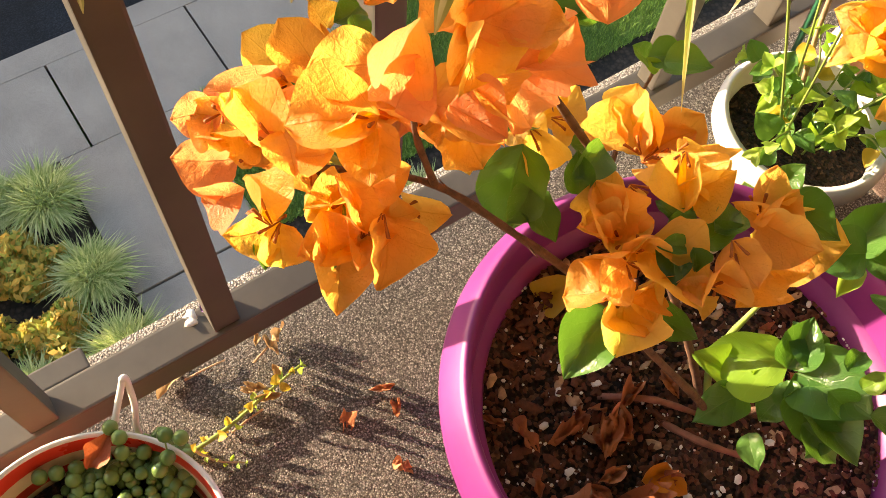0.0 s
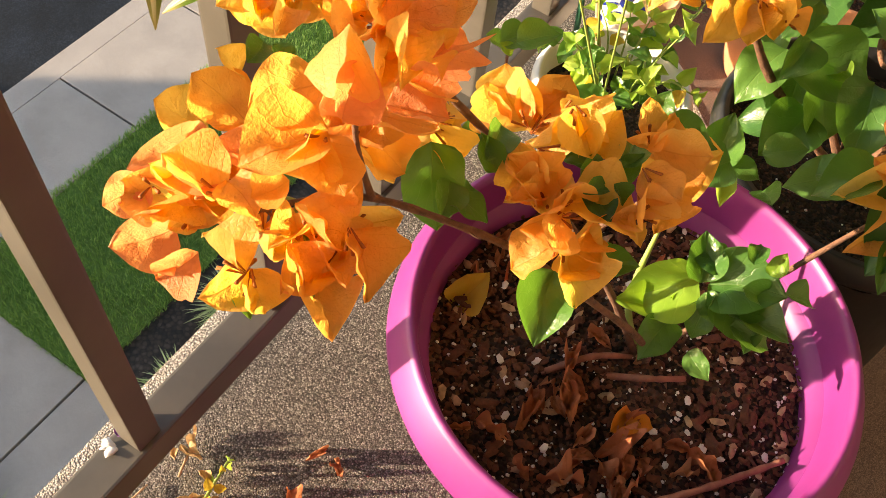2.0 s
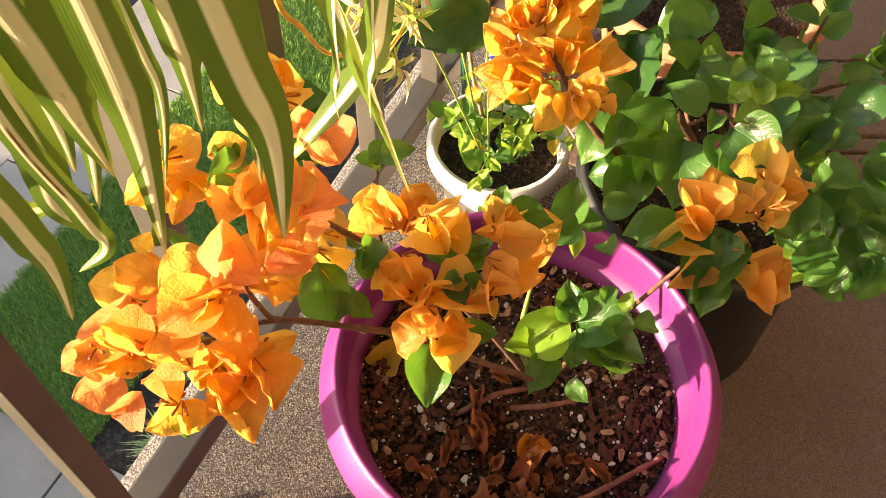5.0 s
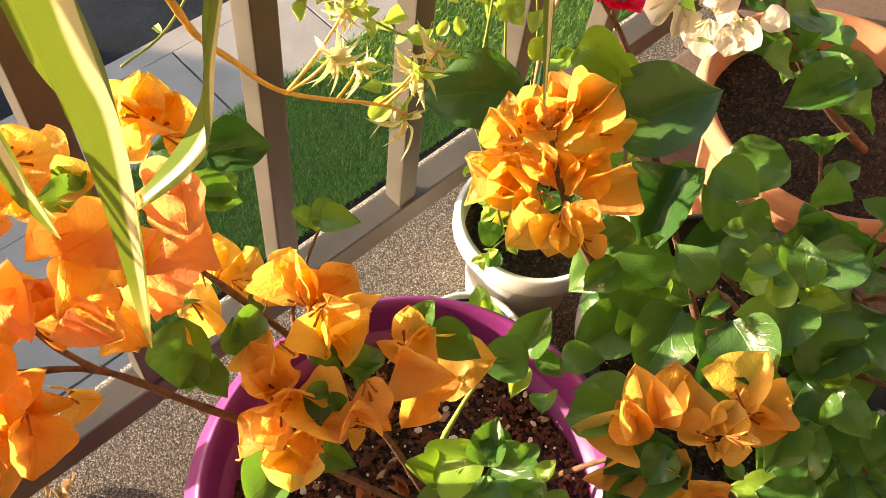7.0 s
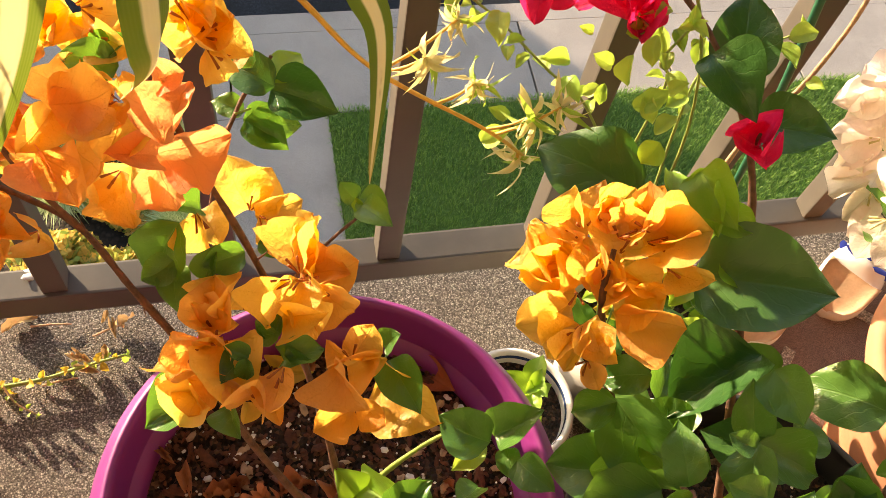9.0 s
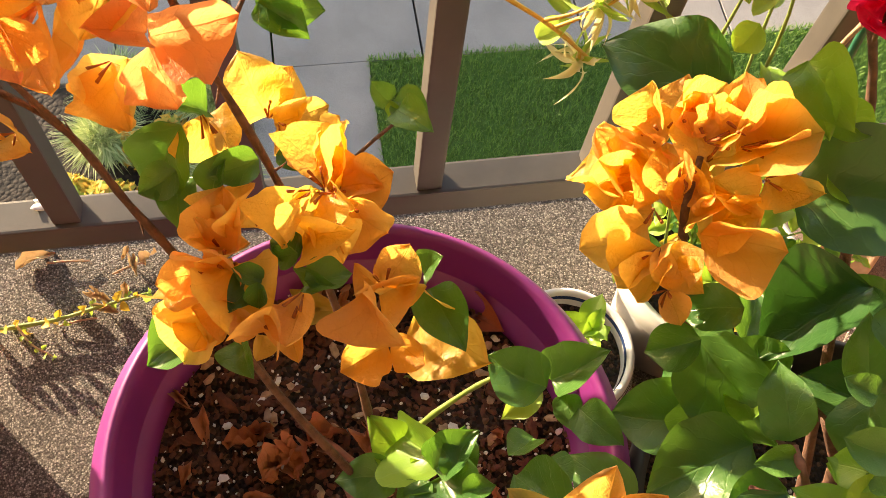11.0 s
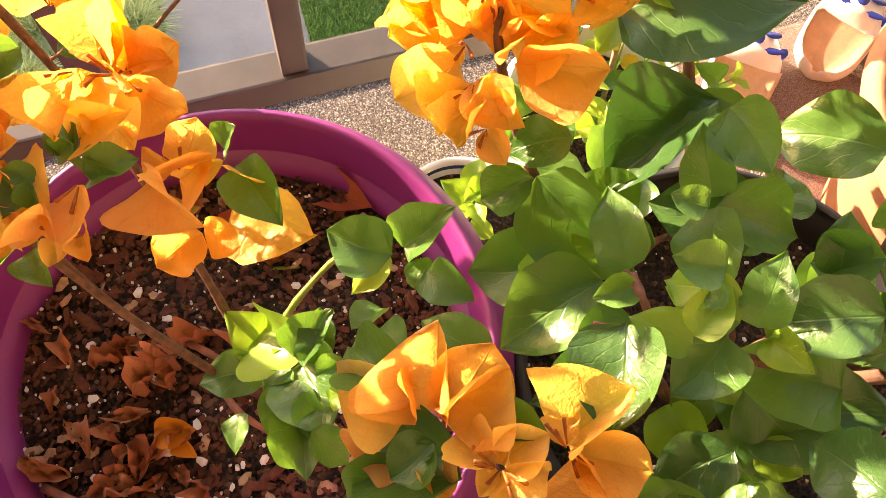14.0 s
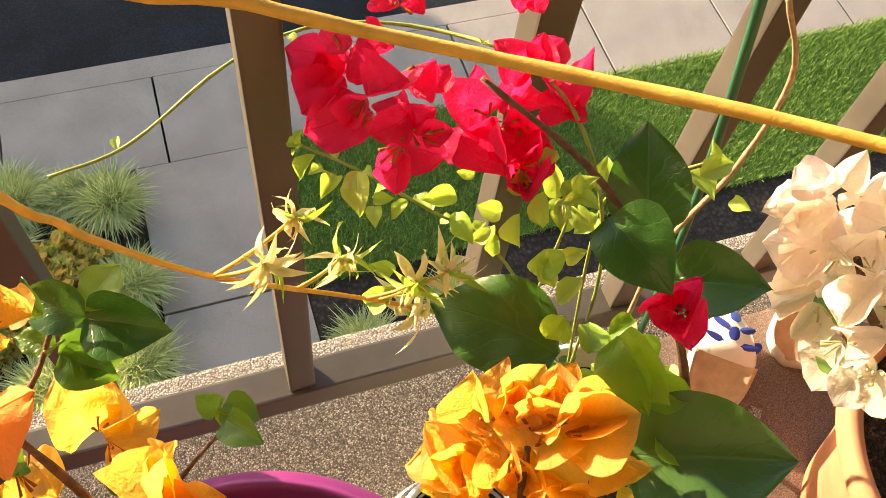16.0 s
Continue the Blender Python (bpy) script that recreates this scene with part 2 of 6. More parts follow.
SHRUB = grass_material("golden shrub leaves", (0.22, 0.36, 0.07), (0.86, 0.54, 0.14))


def spider_material():
    """Green blade with a cream stripe down the middle and fine parallel veins."""
    k = Mat("variegated blade")
    uv = k.n("SeparateXYZ", Vector=k.coords("UV"))
    side = k.math("ABSOLUTE", k.math("SUBTRACT", uv.outputs[0], 0.5))
    wob = k.math("MULTIPLY", k.math("SUBTRACT", k.noise(k.coords("Object"), 14.0), 0.5), 0.1)
    stripe = k.ramp(k.math("ADD", side, wob), (0.14, 1.0), (0.20, 0.0))
    fine = k.math("SINE", k.math("MULTIPLY", uv.outputs[0], 90.0))
    green = k.mix(k.math("MULTIPLY_ADD", k.noise(k.coords("Object"), 30.0), 0.5, 0.2), (0.05, 0.115, 0.01), (0.12, 0.205, 0.02))
    col = k.mix(stripe, green, (0.74, 0.68, 0.46))
    brown = k.math("MULTIPLY", k.ramp(side, (0.03, 1.0), (0.07, 0.0)), k.ramp(k.noise(k.coords("Object"), 22.0), (0.60, 0.0), (0.66, 1.0)))
    col = k.mix(brown, col, (0.20, 0.09, 0.03))
    col = k.mix(k.ramp(uv.outputs[1], (0.93, 0.0), (1.0, 1.0)), col, (0.55, 0.42, 0.16))
    k.set(Base_Color=col, Roughness=0.45, Normal=k.bump(fine, 0.07, 0.0006))
    tr = k.n("BsdfTranslucent", Color=k.mix(0.25, col, (0.55, 0.65, 0.08)))
    mx = k.n("MixShader", Fac=0.26)
    k.t.links.new(k.b.outputs[0], mx.inputs[1])
    k.t.links.new(tr.outputs[0], mx.inputs[2])
    k.t.links.new(mx.outputs[0], k.out.inputs[0])
    return k.m


SPIDER = spider_material()


# ---- builders ----
def mesh_of(name, verts, faces, mats, smooth=True, uvs=None, index=None):
    me = bpy.data.meshes.new(name)
    me.from_pydata([tuple(v) for v in verts], [], faces)
    for m in (mats if isinstance(mats, (list, tuple)) else [mats]):
        me.materials.append(m)
    me.polygons.foreach_set("use_smooth", [smooth] * len(me.polygons))
    if index:
        me.polygons.foreach_set("material_index", index)
    if uvs:
        layer = me.uv_layers.new(name="UVMap")
        for loop in me.loops:
            layer.data[loop.index].uv = uvs[loop.vertex_index]
    me.update()
    return me


def part(name, me, parent, label="", m=None):
    """Links a mesh as one object under a thing or a part."""
    ob = new(name, me)
    ob.parent = parent
    if m is not None:
        ob.matrix_basis = m
    return tagged(ob, label) if label else ob


def thing(name, label, category, at=(0, 0, 0), group="", kind=""):
    """An empty at the base of a thing that has several parts."""
    ob = new(name)
    ob.location = at
    ob.empty_display_size = 0.02
    return tagged(ob, label, category, group, kind)


def solid(name, me, label="", category="", kind="", group=""):
    return tagged(new(name, me), label, category, group, kind)


def box_mesh(name, lo, hi, mat, bevel=0.002):
    bm = bmesh.new()
    bmesh.ops.create_cube(bm, size=1.0)
    for v in bm.verts:
        v.co = [lo[i] + (v.co[i] + 0.5) * (hi[i] - lo[i]) for i in range(3)]
    if bevel:
        bmesh.ops.bevel(bm, geom=bm.edges[:], offset=bevel, segments=2, affect="EDGES", profile=0.7)
    me = bpy.data.meshes.new(name)
    bm.to_mesh(me)
    bm.free()
    me.materials.append(mat)
    return me


def lathe(name, profile, mats, segs=72, index=None, wobble=0.0):
    """Turns a closed or open profile of (radius, height) about z; index: the material of each band."""
    verts, faces, mi = [], [], []
    n = len(profile)
    for s in range(segs):
        a = 2 * math.pi * s / segs
        w = 1 + wobble * math.sin(3 * a + 1)
        verts += [(r * w * math.cos(a), r * w * math.sin(a), z) for r, z in profile]
    for s in range(segs):
        t = (s + 1) % segs
        for i in range(n - 1):
            faces.append((s * n + i, t * n + i, t * n + i + 1, s * n + i + 1))
            mi.append(index[i] if index else 0)
    return mesh_of(name, verts, faces, mats, True, None, mi)


def spline(points, steps=6):
    """Points on a smooth line through the given ones."""
    p = [Vector(q) for q in points]
    p = [p[0] * 2 - p[1], *p, p[-1] * 2 - p[-2]]
    out = []
    for i in range(1, len(p) - 2):
        for s in range(steps):
            t = s / steps
            out.append(0.5 * ((2 * p[i]) + (p[i + 1] - p[i - 1]) * t + (2 * p[i - 1] - 5 * p[i] + 4 * p[i + 1] - p[i + 2]) * t * t + (3 * p[i] - p[i - 1] - 3 * p[i + 1] + p[i + 2]) * t ** 3))
    return [*out, p[-2]]


def tube(name, points, r0, r1, mat, sides=8, steps=6, knobs=0.0):
    """A tapered stem along a smooth line."""
    pts = spline(points, steps)
    verts, faces = [], []
    up = Vector((0.31, 0.2, 0.93))
    rng = random.Random(len(pts) * 7 + int(abs(points[0][0]) * 1e4))
    for i, p in enumerate(pts):
        d = (pts[min(i + 1, len(pts) - 1)] - pts[max(i - 1, 0)]).normalized()
        x = d.cross(up).normalized()
        y = d.cross(x)
        r = r0 + (r1 - r0) * i / (len(pts) - 1)
        r *= 1 + knobs * (rng.random() - 0.4)
        verts += [p + (x * math.cos(a) + y * math.sin(a)) * r for a in (2 * math.pi * k / sides for k in range(sides))]
    for i in range(len(pts) - 1):
        for k in range(sides):
            a, b = i * sides + k, i * sides + (k + 1) % sides
            faces.append((a, b, b + sides, a + sides))
    faces.append(tuple(range(sides))[::-1])
    faces.append(tuple(range(len(verts) - sides, len(verts))))
    return mesh_of(name, verts, faces, mat)


def leaf_mesh(name, mat, width=0.7, broad=0.42, fold=0.12, curl=0.12, wave=0.03, seed=0, nu=8, nv=12, point=0.9, twist=0.0, cup=0.0, crinkle=0.0, round_=0.55, taper=1.5):
    """A leaf of length 1 along +y, its upper side towards +z: ovate, folded along the rib, cupped, curled and wavy."""
    rng = random.Random(seed)
    ph, ph2 = rng.random() * 6, rng.random() * 6
    p = math.log(0.5) / math.log(broad)
    skew = rng.uniform(-0.06, 0.06)
    verts, uvs, faces = [], [], []
    for j in range(nv + 1):
        v = j / nv
        s = max(0.0, min(1.0, (v - 0.45) / 0.55))
        q = round_ + (point - round_) * s * s * (3 - 2 * s)
        full = min(max(0.0, math.sin(math.pi * v ** p)) ** q * width / 2, (1 - v) * width * taper + 0.004 * (1 - v))
        for i in range(nu + 1):
            u = i / nu * 2 - 1
            side = (1 if u > 0 else -1) * seed
            w = full * (1 + 2.2 * min(crinkle, 0.1) * noise.noise((v * 5.0, side + 0.5, 1.7)) * min(1, abs(u) * 2))
            ruff = wave * (math.sin(v * 8 + ph + u * 1.7) + 0.6 * math.sin(v * 15 + ph2 - u * 2)) * u * u
            ruff += crinkle * noise.noise((u * 2.2 + seed, v * 4.5, seed * 0.37)) * min(1, v * 5)
            ruff += crinkle * 0.14 * math.cos((v - abs(u) * 0.22) * 19 + ph) * (1 - abs(u)) * math.sin(math.pi * v)
            z = fold * abs(u) ** 1.4 * w * 2 + cup * (u * w) ** 2 * 4 - curl * (v - 0.25) ** 2 + ruff + twist * u * w * (v - 0.4)
            verts.append((u * w * (1 - 0.25 * abs(fold)) + skew * math.sin(v * 3.1), v, z))
            uvs.append((u / 2 + 0.5, v))
    for j in range(nv):
        for i in range(nu):
            a = j * (nu + 1) + i
            faces.append((a, a + 1, a + nu + 2, a + nu + 1))
    return mesh_of(name, verts, faces, mat, True, uvs)


def aim(base, along, normal, size):
    """The pose of a leaf: base, way to the tip, upper side, length."""
    y = Vector(along).normalized()
    z = Vector(normal)
    z = z - y * z.dot(y)
    z = z.normalized() if z.length > 1e-4 else y.orthogonal().normalized()
    x = y.cross(z)
    return Matrix.Translation(base) @ Matrix((x, y, z)).transposed().to_4x4() @ Matrix.Diagonal((size, size, size, 1))


def kinds(name, mat, count, **kw):
    """Several shapes of one kind of leaf."""
    out = []
    for i in range(count):
        rng = random.Random(i * 31 + len(name))
        k = {key: (rng.uniform(*val) if isinstance(val, tuple) else val) for key, val in kw.items()}
        out.append(leaf_mesh(name, mat, seed=i * 13 + 5, **k))
    return out


BRACT = dict(width=(0.84, 1.06), broad=(0.40, 0.50), fold=(-0.02, 0.18), curl=(-0.45, 0.5), wave=(0.02, 0.06), point=(0.56, 0.72), twist=(-0.3, 0.3), cup=(0.1, 1.0), crinkle=(0.05, 0.10), round_=0.50, taper=1.9, nu=10, nv=14)
GREEN = dict(width=(0.70, 0.94), broad=(0.36, 0.44), fold=(0.02, 0.24), curl=(0.0, 0.55), wave=(0.02, 0.055), point=(0.80, 1.05), twist=(-0.4, 0.4), cup=(0.0, 0.6), crinkle=(0.02, 0.045), round_=0.54, nu=10, nv=14)
ORANGES, YELLOWS, CORALS = (kinds("bract", m, 7, **BRACT) for m in (ORANGE, YELLOW, CORAL))
REDS, PALES = (kinds("bract", m, 6, **BRACT) for m in (RED, PALE))
LEAVES, YOUNG, DARKS, OLDS = (kinds("leaf", m, 6, **GREEN) for m in (LEAF, LIGHTLEAF, DARKLEAF, OLDLEAF))
LIMES = kinds("leaf", LIME, 6, **{**GREEN, "width": (0.56, 0.72), "broad": (0.46, 0.56), "point": (0.5, 0.6), "fold": (0.05, 0.35)})
CREAMLEAF = foliage("withered cream petal", (0.70, 0.66, 0.34), (0.82, 0.76, 0.46), (0.9, 0.85, 0.4), 0.35, 0.6, 0.2, (0.5, 0.45, 0.2), 4.0, 0.4)
TUFTS = kinds("tuft_leaf", CREAMLEAF, 5, width=(0.2, 0.34), broad=(0.4, 0.5), fold=(0.1, 0.4), curl=(0.4, 1.6), wave=(0.02, 0.06), point=(0.7, 0.9), twist=(-1.0, 1.0))
TUFTS += kinds("tuft_leaf", LIME, 3, width=(0.18, 0.3), broad=(0.4, 0.5), fold=(0.1, 0.4), curl=(0.4, 1.6), wave=(0.02, 0.06), point=(0.7, 0.9), twist=(-1.0, 1.0))
DRIES = kinds("dry_bract", DRY, 8, width=(0.3, 0.7), broad=(0.35, 0.6), fold=(0.1, 0.9), curl=(-1.8, 1.4), wave=(0.15, 0.35), point=(0.6, 0.9), twist=(-4.0, 4.0), cup=(0.5, 3.0), crinkle=(0.3, 0.55), nu=9, nv=16)


def flower_tubes(name, mat):
    """The three thin tubes in the middle of a flower, joined at their foot."""
    verts, faces = [], []
    for k in range(3):
        a = k * 2.1 + 0.4
        pts = [Vector((0.02 * math.cos(a), 0.02 * math.sin(a), 0.0)), Vector((0.08 * math.cos(a), 0.08 * math.sin(a), 0.18)), Vector((0.15 * math.cos(a), 0.15 * math.sin(a), 0.36))]
        base = len(verts)
        for p, r in zip(pts, (0.012, 0.022, 0.034)):
            verts += [p + Vector((math.cos(b) * r, math.sin(b) * r, 0)) for b in (0, 1.257, 2.513, 3.77, 5.027)]
        for j in range(2):
            for i in range(5):
                q = base + j * 5
                faces.append((q + i, q + (i + 1) % 5, q + (i + 1) % 5 + 5, q + i + 5))
        faces.append(tuple(base + 10 + i for i in range(5)))
    return mesh_of(name, verts, faces, mat)


TUBES, PALETUBES, REDTUBES = flower_tubes("flower_tube", TUBE), flower_tubes("flower_tube", PALETUBE), flower_tubes("flower_tube", RED)


def flower(plant, at, face, size, shapes, tubes, rng, spread=(10, 60), count=3):
    """A bougainvillea flower: three bracts round a middle that faces one way."""
    n = Vector(face).normalized()
    x = n.orthogonal().normalized()
    y = n.cross(x)
    a0 = rng.random() * 6.3
    for k in range(count):
        a = a0 + k * 2 * math.pi / count + rng.uniform(-0.25, 0.25)
        rad = x * math.cos(a) + y * math.sin(a)
        t = radians(rng.uniform(*spread))
        part("bract", rng.choice(shapes), plant, m=aim(Vector(at) + rad * 0.002, rad * math.cos(t) + n * math.sin(t), n * math.cos(t) - rad * math.sin(t), size * rng.uniform(0.88, 1.12)))
    part("flower_tube", tubes, plant, m=aim(at, x, n, size * 0.85))


def leaf(plant, shapes, centre, along, normal, size, rng):
    y = Vector(along).normalized()
    return part("leaf", rng.choice(shapes), plant, m=aim(Vector(centre) - y * size * 0.45, y, normal, size))


def jitter(rng, s):
    return Vector((rng.uniform(-s, s), rng.uniform(-s, s), rng.uniform(-s, s)))


def shoot(plant, points, r0, r1, bark, shapes, count, size, rng, start=0.3, tip=None, name="branch", droop=0.2):
    """A twig with leaves set alternately along it and a tuft at its end."""
    part(name, tube(name, points, r0, r1, bark, 7, 5, 0.25), plant)
    pts = spline(points, 8)
    for k in range(count):
        f = start + (1 - start) * (k + 0.5) / count
        i = min(int(f * (len(pts) - 1)), len(pts) - 2)
        d = (pts[i + 1] - pts[i]).normalized()
        a = k * 2.4 + rng.uniform(-0.4, 0.4)
        x = d.orthogonal().normalized()
        rad = x * math.cos(a) + d.cross(x) * math.sin(a)
        along = rad * 0.8 + d * 0.35 + Vector((0, 0, rng.uniform(-droop - 0.2, 0.15)))
        s = size * rng.uniform(0.7, 1.15)
        up = Vector((-0.25, -0.1, 1)) + jitter(rng, 0.5)
        part("leaf", rng.choice(shapes), plant, m=aim(pts[i] + along.normalized() * s * 0.12, along, up, s))
    for k in range(3 if tip else 0):
        a = k * 2.1 + rng.random()
        d = (pts[-1] - pts[-2]).normalized()
        x = d.orthogonal().normalized()
        rad = x * math.cos(a) + d.cross(x) * math.sin(a)
        part("leaf", rng.choice(tip), plant, m=aim(pts[-1], rad + d * 0.9, d - rad * 0.5, size * 0.62))

# ---- the balcony ----
def slab_mesh(name, x0, x1, y0, y1, top, thick, mat):
    return box_mesh(name, (x0, y0, top - thick), (x1, y1, top), mat, 0.004)


solid("floor", slab_mesh("floor", -2.2, 2.4, 0.06, 0.3115, 0.0, 0.16, PEBBLE), "balcony floor edge of concrete with exposed small pebbles", "floor", "structure")
# Outer floor edge; its sunlit look is in the paler colour.
solid("trim", slab_mesh("trim", -2.2, 2.4, 0.312, 0.358, 0.003, 0.163, SUNLIT_PEBBLE), "pebbled edge strip outside the railing, sunlight put into its pale colour", "floor edge", "structure")
# Inner part of the same floor, coloured as if in shade.
solid("floor", slab_mesh("floor", -2.2, 2.4, -1.1, 0.059, 0.0, 0.16, SHADED_FLOOR), "inner balcony floor, shade put into its smooth reddish brown", "floor", "structure")
# Thin sheet round the clogs that paints the shade on the pebbled floor.
solid("floor", slab_mesh("floor", 0.44, 2.4, 0.0595, 0.262, 0.003, 0.02, SHADED_FLOOR), "smooth reddish brown sheet on the floor, standing in for shade", "floor", "structure")
# Pale bars that paint sunlit streaks across the shaded sheet.
for x, y, length in ((0.655, 0.185, 0.15), (0.49, 0.10, 0.16)):
    joint = solid("trim", box_mesh("trim", (-length / 2, -0.007, 0.0), (length / 2, 0.007, 0.0045), SUNLIT_PEBBLE, 0.001), "narrow pale pebbled bar standing in for a sun patch", "floor joint", "structure")
    joint.matrix_world = pose(x, y, 0.001, 0, 0, -44 if x > 0.6 else 48)
# Added slab out of view; keeps sky fill to the railing side.
solid("ceiling", slab_mesh("ceiling", -2.2, 2.4, -1.1, 0.30, 2.44, 0.12, STUCCO), "unseen stucco slab added overhead to hold back sky light", "ceiling", "structure")
# Added wall out of view; its ends set the shade's edges on the ground.
across = solid("wall_neighbour", box_mesh("wall_neighbour", (-1.2, -0.15, 0.0), (1.5, 0.15, 3.9), STUCCO, 0.01), "unseen plain wall added to shade the lawn and pavement", "wall", "structure")
across.matrix_world = pose(-5.38, 10.39, -3.2, 0, 0, 43)
solid("wall_house", box_mesh("wall_house", (-2.2, -1.25, -3.2), (2.4, -1.1, 2.4), STUCCO, 0.004), "pale stucco house wall behind the balcony", "wall", "structure")

for x in (-2.2, 2.28):
    solid("wall_end", box_mesh("wall_end", (x, -1.098, 0.002), (x + 0.12, 0.03, 2.318), STUCCO, 0.004), "plain stucco wall at the end of the balcony", "wall", "structure")
RAIL_Y = 0.2765
railing = thing("railing", "taupe painted steel balcony railing with square bars", "railing", (0, RAIL_Y, 0), kind="structure")
part("bottom_rail", box_mesh("bottom_rail", (-2.2, -0.016, 0.084), (2.4, 0.016, 0.119), RAIL, 0.0025), railing)
part("top_rail", box_mesh("top_rail", (-2.2, -0.022, 1.03), (2.4, 0.022, 1.07), RAIL, 0.0025), railing)
BAR = box_mesh("baluster", (-0.0115, -0.0115, 0.1185), (0.0115, 0.0115, 1.031), RAIL, 0.0022)
for k in range(-14, 15):
    part("baluster", BAR, railing, m=Matrix.Translation((0.0876 + 0.1555 * k, 0, 0)))
part("joint_plate", box_mesh("joint_plate", (-0.400, 0.0165, 0.110), (-0.331, 0.036, 0.1175), RAIL, 0.0015), railing, "flat steel plate bolted outside the rail")
FOOT = box_mesh("rail_foot", (-0.012, -0.012, 0.0), (0.012, 0.012, 0.085), RAIL, 0.002)
for x in (-1.6, -0.62, 0.93, 1.9):
    part("rail_foot", FOOT, railing, m=Matrix.Translation((x, 0, 0)))

# ---- the ground below ----
GROUND = -3.2
rng = random.Random(11)


def sheet(name, x0, x1, y0, y1, z, mat, nx=2, ny=2, rough=0.0):
    verts = [(x0 + (x1 - x0) * i / nx, y0 + (y1 - y0) * j / ny, z + rough * noise.noise((i * 0.9, j * 0.9, 3))) for j in range(ny + 1) for i in range(nx + 1)]
    faces = [(j * (nx + 1) + i, j * (nx + 1) + i + 1, (j + 1) * (nx + 1) + i + 1, (j + 1) * (nx + 1) + i) for j in range(ny) for i in range(nx)]
    return mesh_of(name, verts, faces, mat)


solid("ground", sheet("ground", -400, 400, -400, 400, GROUND - 0.1, LAWN, 8, 8), "mown green lawn and open ground", "ground", "structure")
solid("road", slab_mesh("road", -60, 60, 3.752, 16.0, GROUND - 0.08, 0.05, ASPHALT), "dark asphalt road", "road", "structure")
solid("kerb", slab_mesh("kerb", -60, 60, 3.60, 3.75, GROUND + 0.01, 0.2, CONCRETE), "pale concrete kerb", "kerb", "structure")
solid("planting_bed", slab_mesh("planting_bed", -4.0, -0.318, 0.4, 2.97, GROUND + 0.004, 0.05, MULCH), "planting bed covered with dark mulch", "bed", "structure")
solid("planting_bed", slab_mesh("planting_bed", 0.382, 4.0, 0.4, 2.08, GROUND + 0.004, 0.05, MULCH), "strip of dark mulch along the lawn", "bed", "structure")
solid("lawn", slab_mesh("lawn", 0.382, 8.0, 2.084, 2.986, GROUND + 0.01, 0.08, LAWN), "mown green lawn", "lawn", "structure")
pavement = thing("pavement", "pale concrete pavement slabs with open joints", "pavement", (0, 0, GROUND), kind="structure")
for x0, x1 in ((-4.2, -3.4), (-3.4, -2.6), (-2.6, -1.78), (-1.78, -0.97), (-0.97, -0.14), (-0.14, 0.68), (0.68, 1.62), (1.62, 2.5), (2.5, 3.35), (3.35, 4.2), (4.2, 5.05), (5.05, 5.9), (5.9, 6.7), (6.7, 7.5)):
    part("slab", slab_mesh("slab", x0 + 0.006, x1 - 0.006, 2.99, 3.596, 0.012 + rng.uniform(-0.003, 0.003), 0.1, CONCRETE), pavement)
for y0, y1 in ((0.4, 1.2), (1.2, 2.1), (2.1, 2.99)):
    part("slab", slab_mesh("slab", -0.315, 0.378, y0 + 0.005, y1 - 0.006, 0.015 + rng.uniform(-0.003, 0.002), 0.1, CONCRETE), pavement)


def blades(name, mat, count, where, height, width, lean, seed):
    """Many thin grass blades in one mesh."""
    r = random.Random(seed)
    verts, faces = [], []
    for _ in range(count):
        x, y, z = where(r)
        a, h = r.random() * 6.3, height * r.uniform(0.5, 1.2)
        w = width * r.uniform(0.6, 1.2)
        dx, dy = math.cos(a), math.sin(a)
        l = lean * r.uniform(0.2, 1.0)
        b = len(verts)
        verts += [(x - dy * w, y + dx * w, z), (x + dy * w, y - dx * w, z), (x + dx * l * 0.4 * h - dy * w * 0.8, y + dy * l * 0.4 * h + dx * w * 0.8, z + h * 0.6), (x + dx * l * 0.4 * h + dy * w * 0.8, y + dy * l * 0.4 * h - dx * w * 0.8, z + h * 0.6), (x + dx * l * h, y + dy * l * h, z + h * (1.0 - 0.45 * l))]
        faces += [(b, b + 1, b + 3, b + 2), (b + 2, b + 3, b + 4)]
    return mesh_of(name, verts, faces, mat)


def on_lawn(r):
    return r.uniform(0.37, 4.6), r.uniform(2.06, 3.01), GROUND + 0.01


solid("grass", blades("grass", BLADE, 52000, on_lawn, 0.045, 0.0022, 0.8, 3), "short green grass blades", "grass", "stuff")


def tussock(at, radius, seed, count=2600):
    """An arching sedge clump."""
    def where(r):
        a, d = r.random() * 6.3, radius * 0.35 * r.random() ** 0.5
        return d * math.cos(a), d * math.sin(a), 0.0
    ob = thing("sedge_tussock", "grey-green arching sedge clump in the mulch bed", "ornamental grass", at, "sedge clumps")
    part("skirt", blades("skirt", SEDGE, count, where, radius * 1.05, 0.0048, 1.25, seed), ob)
    part("core", blades("core", SEDGE, count // 3, where, radius * 1.15, 0.0042, 0.6, seed + 50), ob)
    return ob


for i, (x, y, r) in enumerate(((-0.47, 2.76, 0.20), (-0.43, 2.27, 0.18), (-0.46, 1.83, 0.19), (-0.66, 2.86, 0.15), (-0.92, 2.88, 0.19), (-1.02, 2.58, 0.18), (-0.86, 1.82, 0.18), (0.58, 1.66, 0.16), (0.80, 1.45, 0.18), (1.09, 1.75, 0.18))):
    tussock((x, y, GROUND), r, 40 + i)


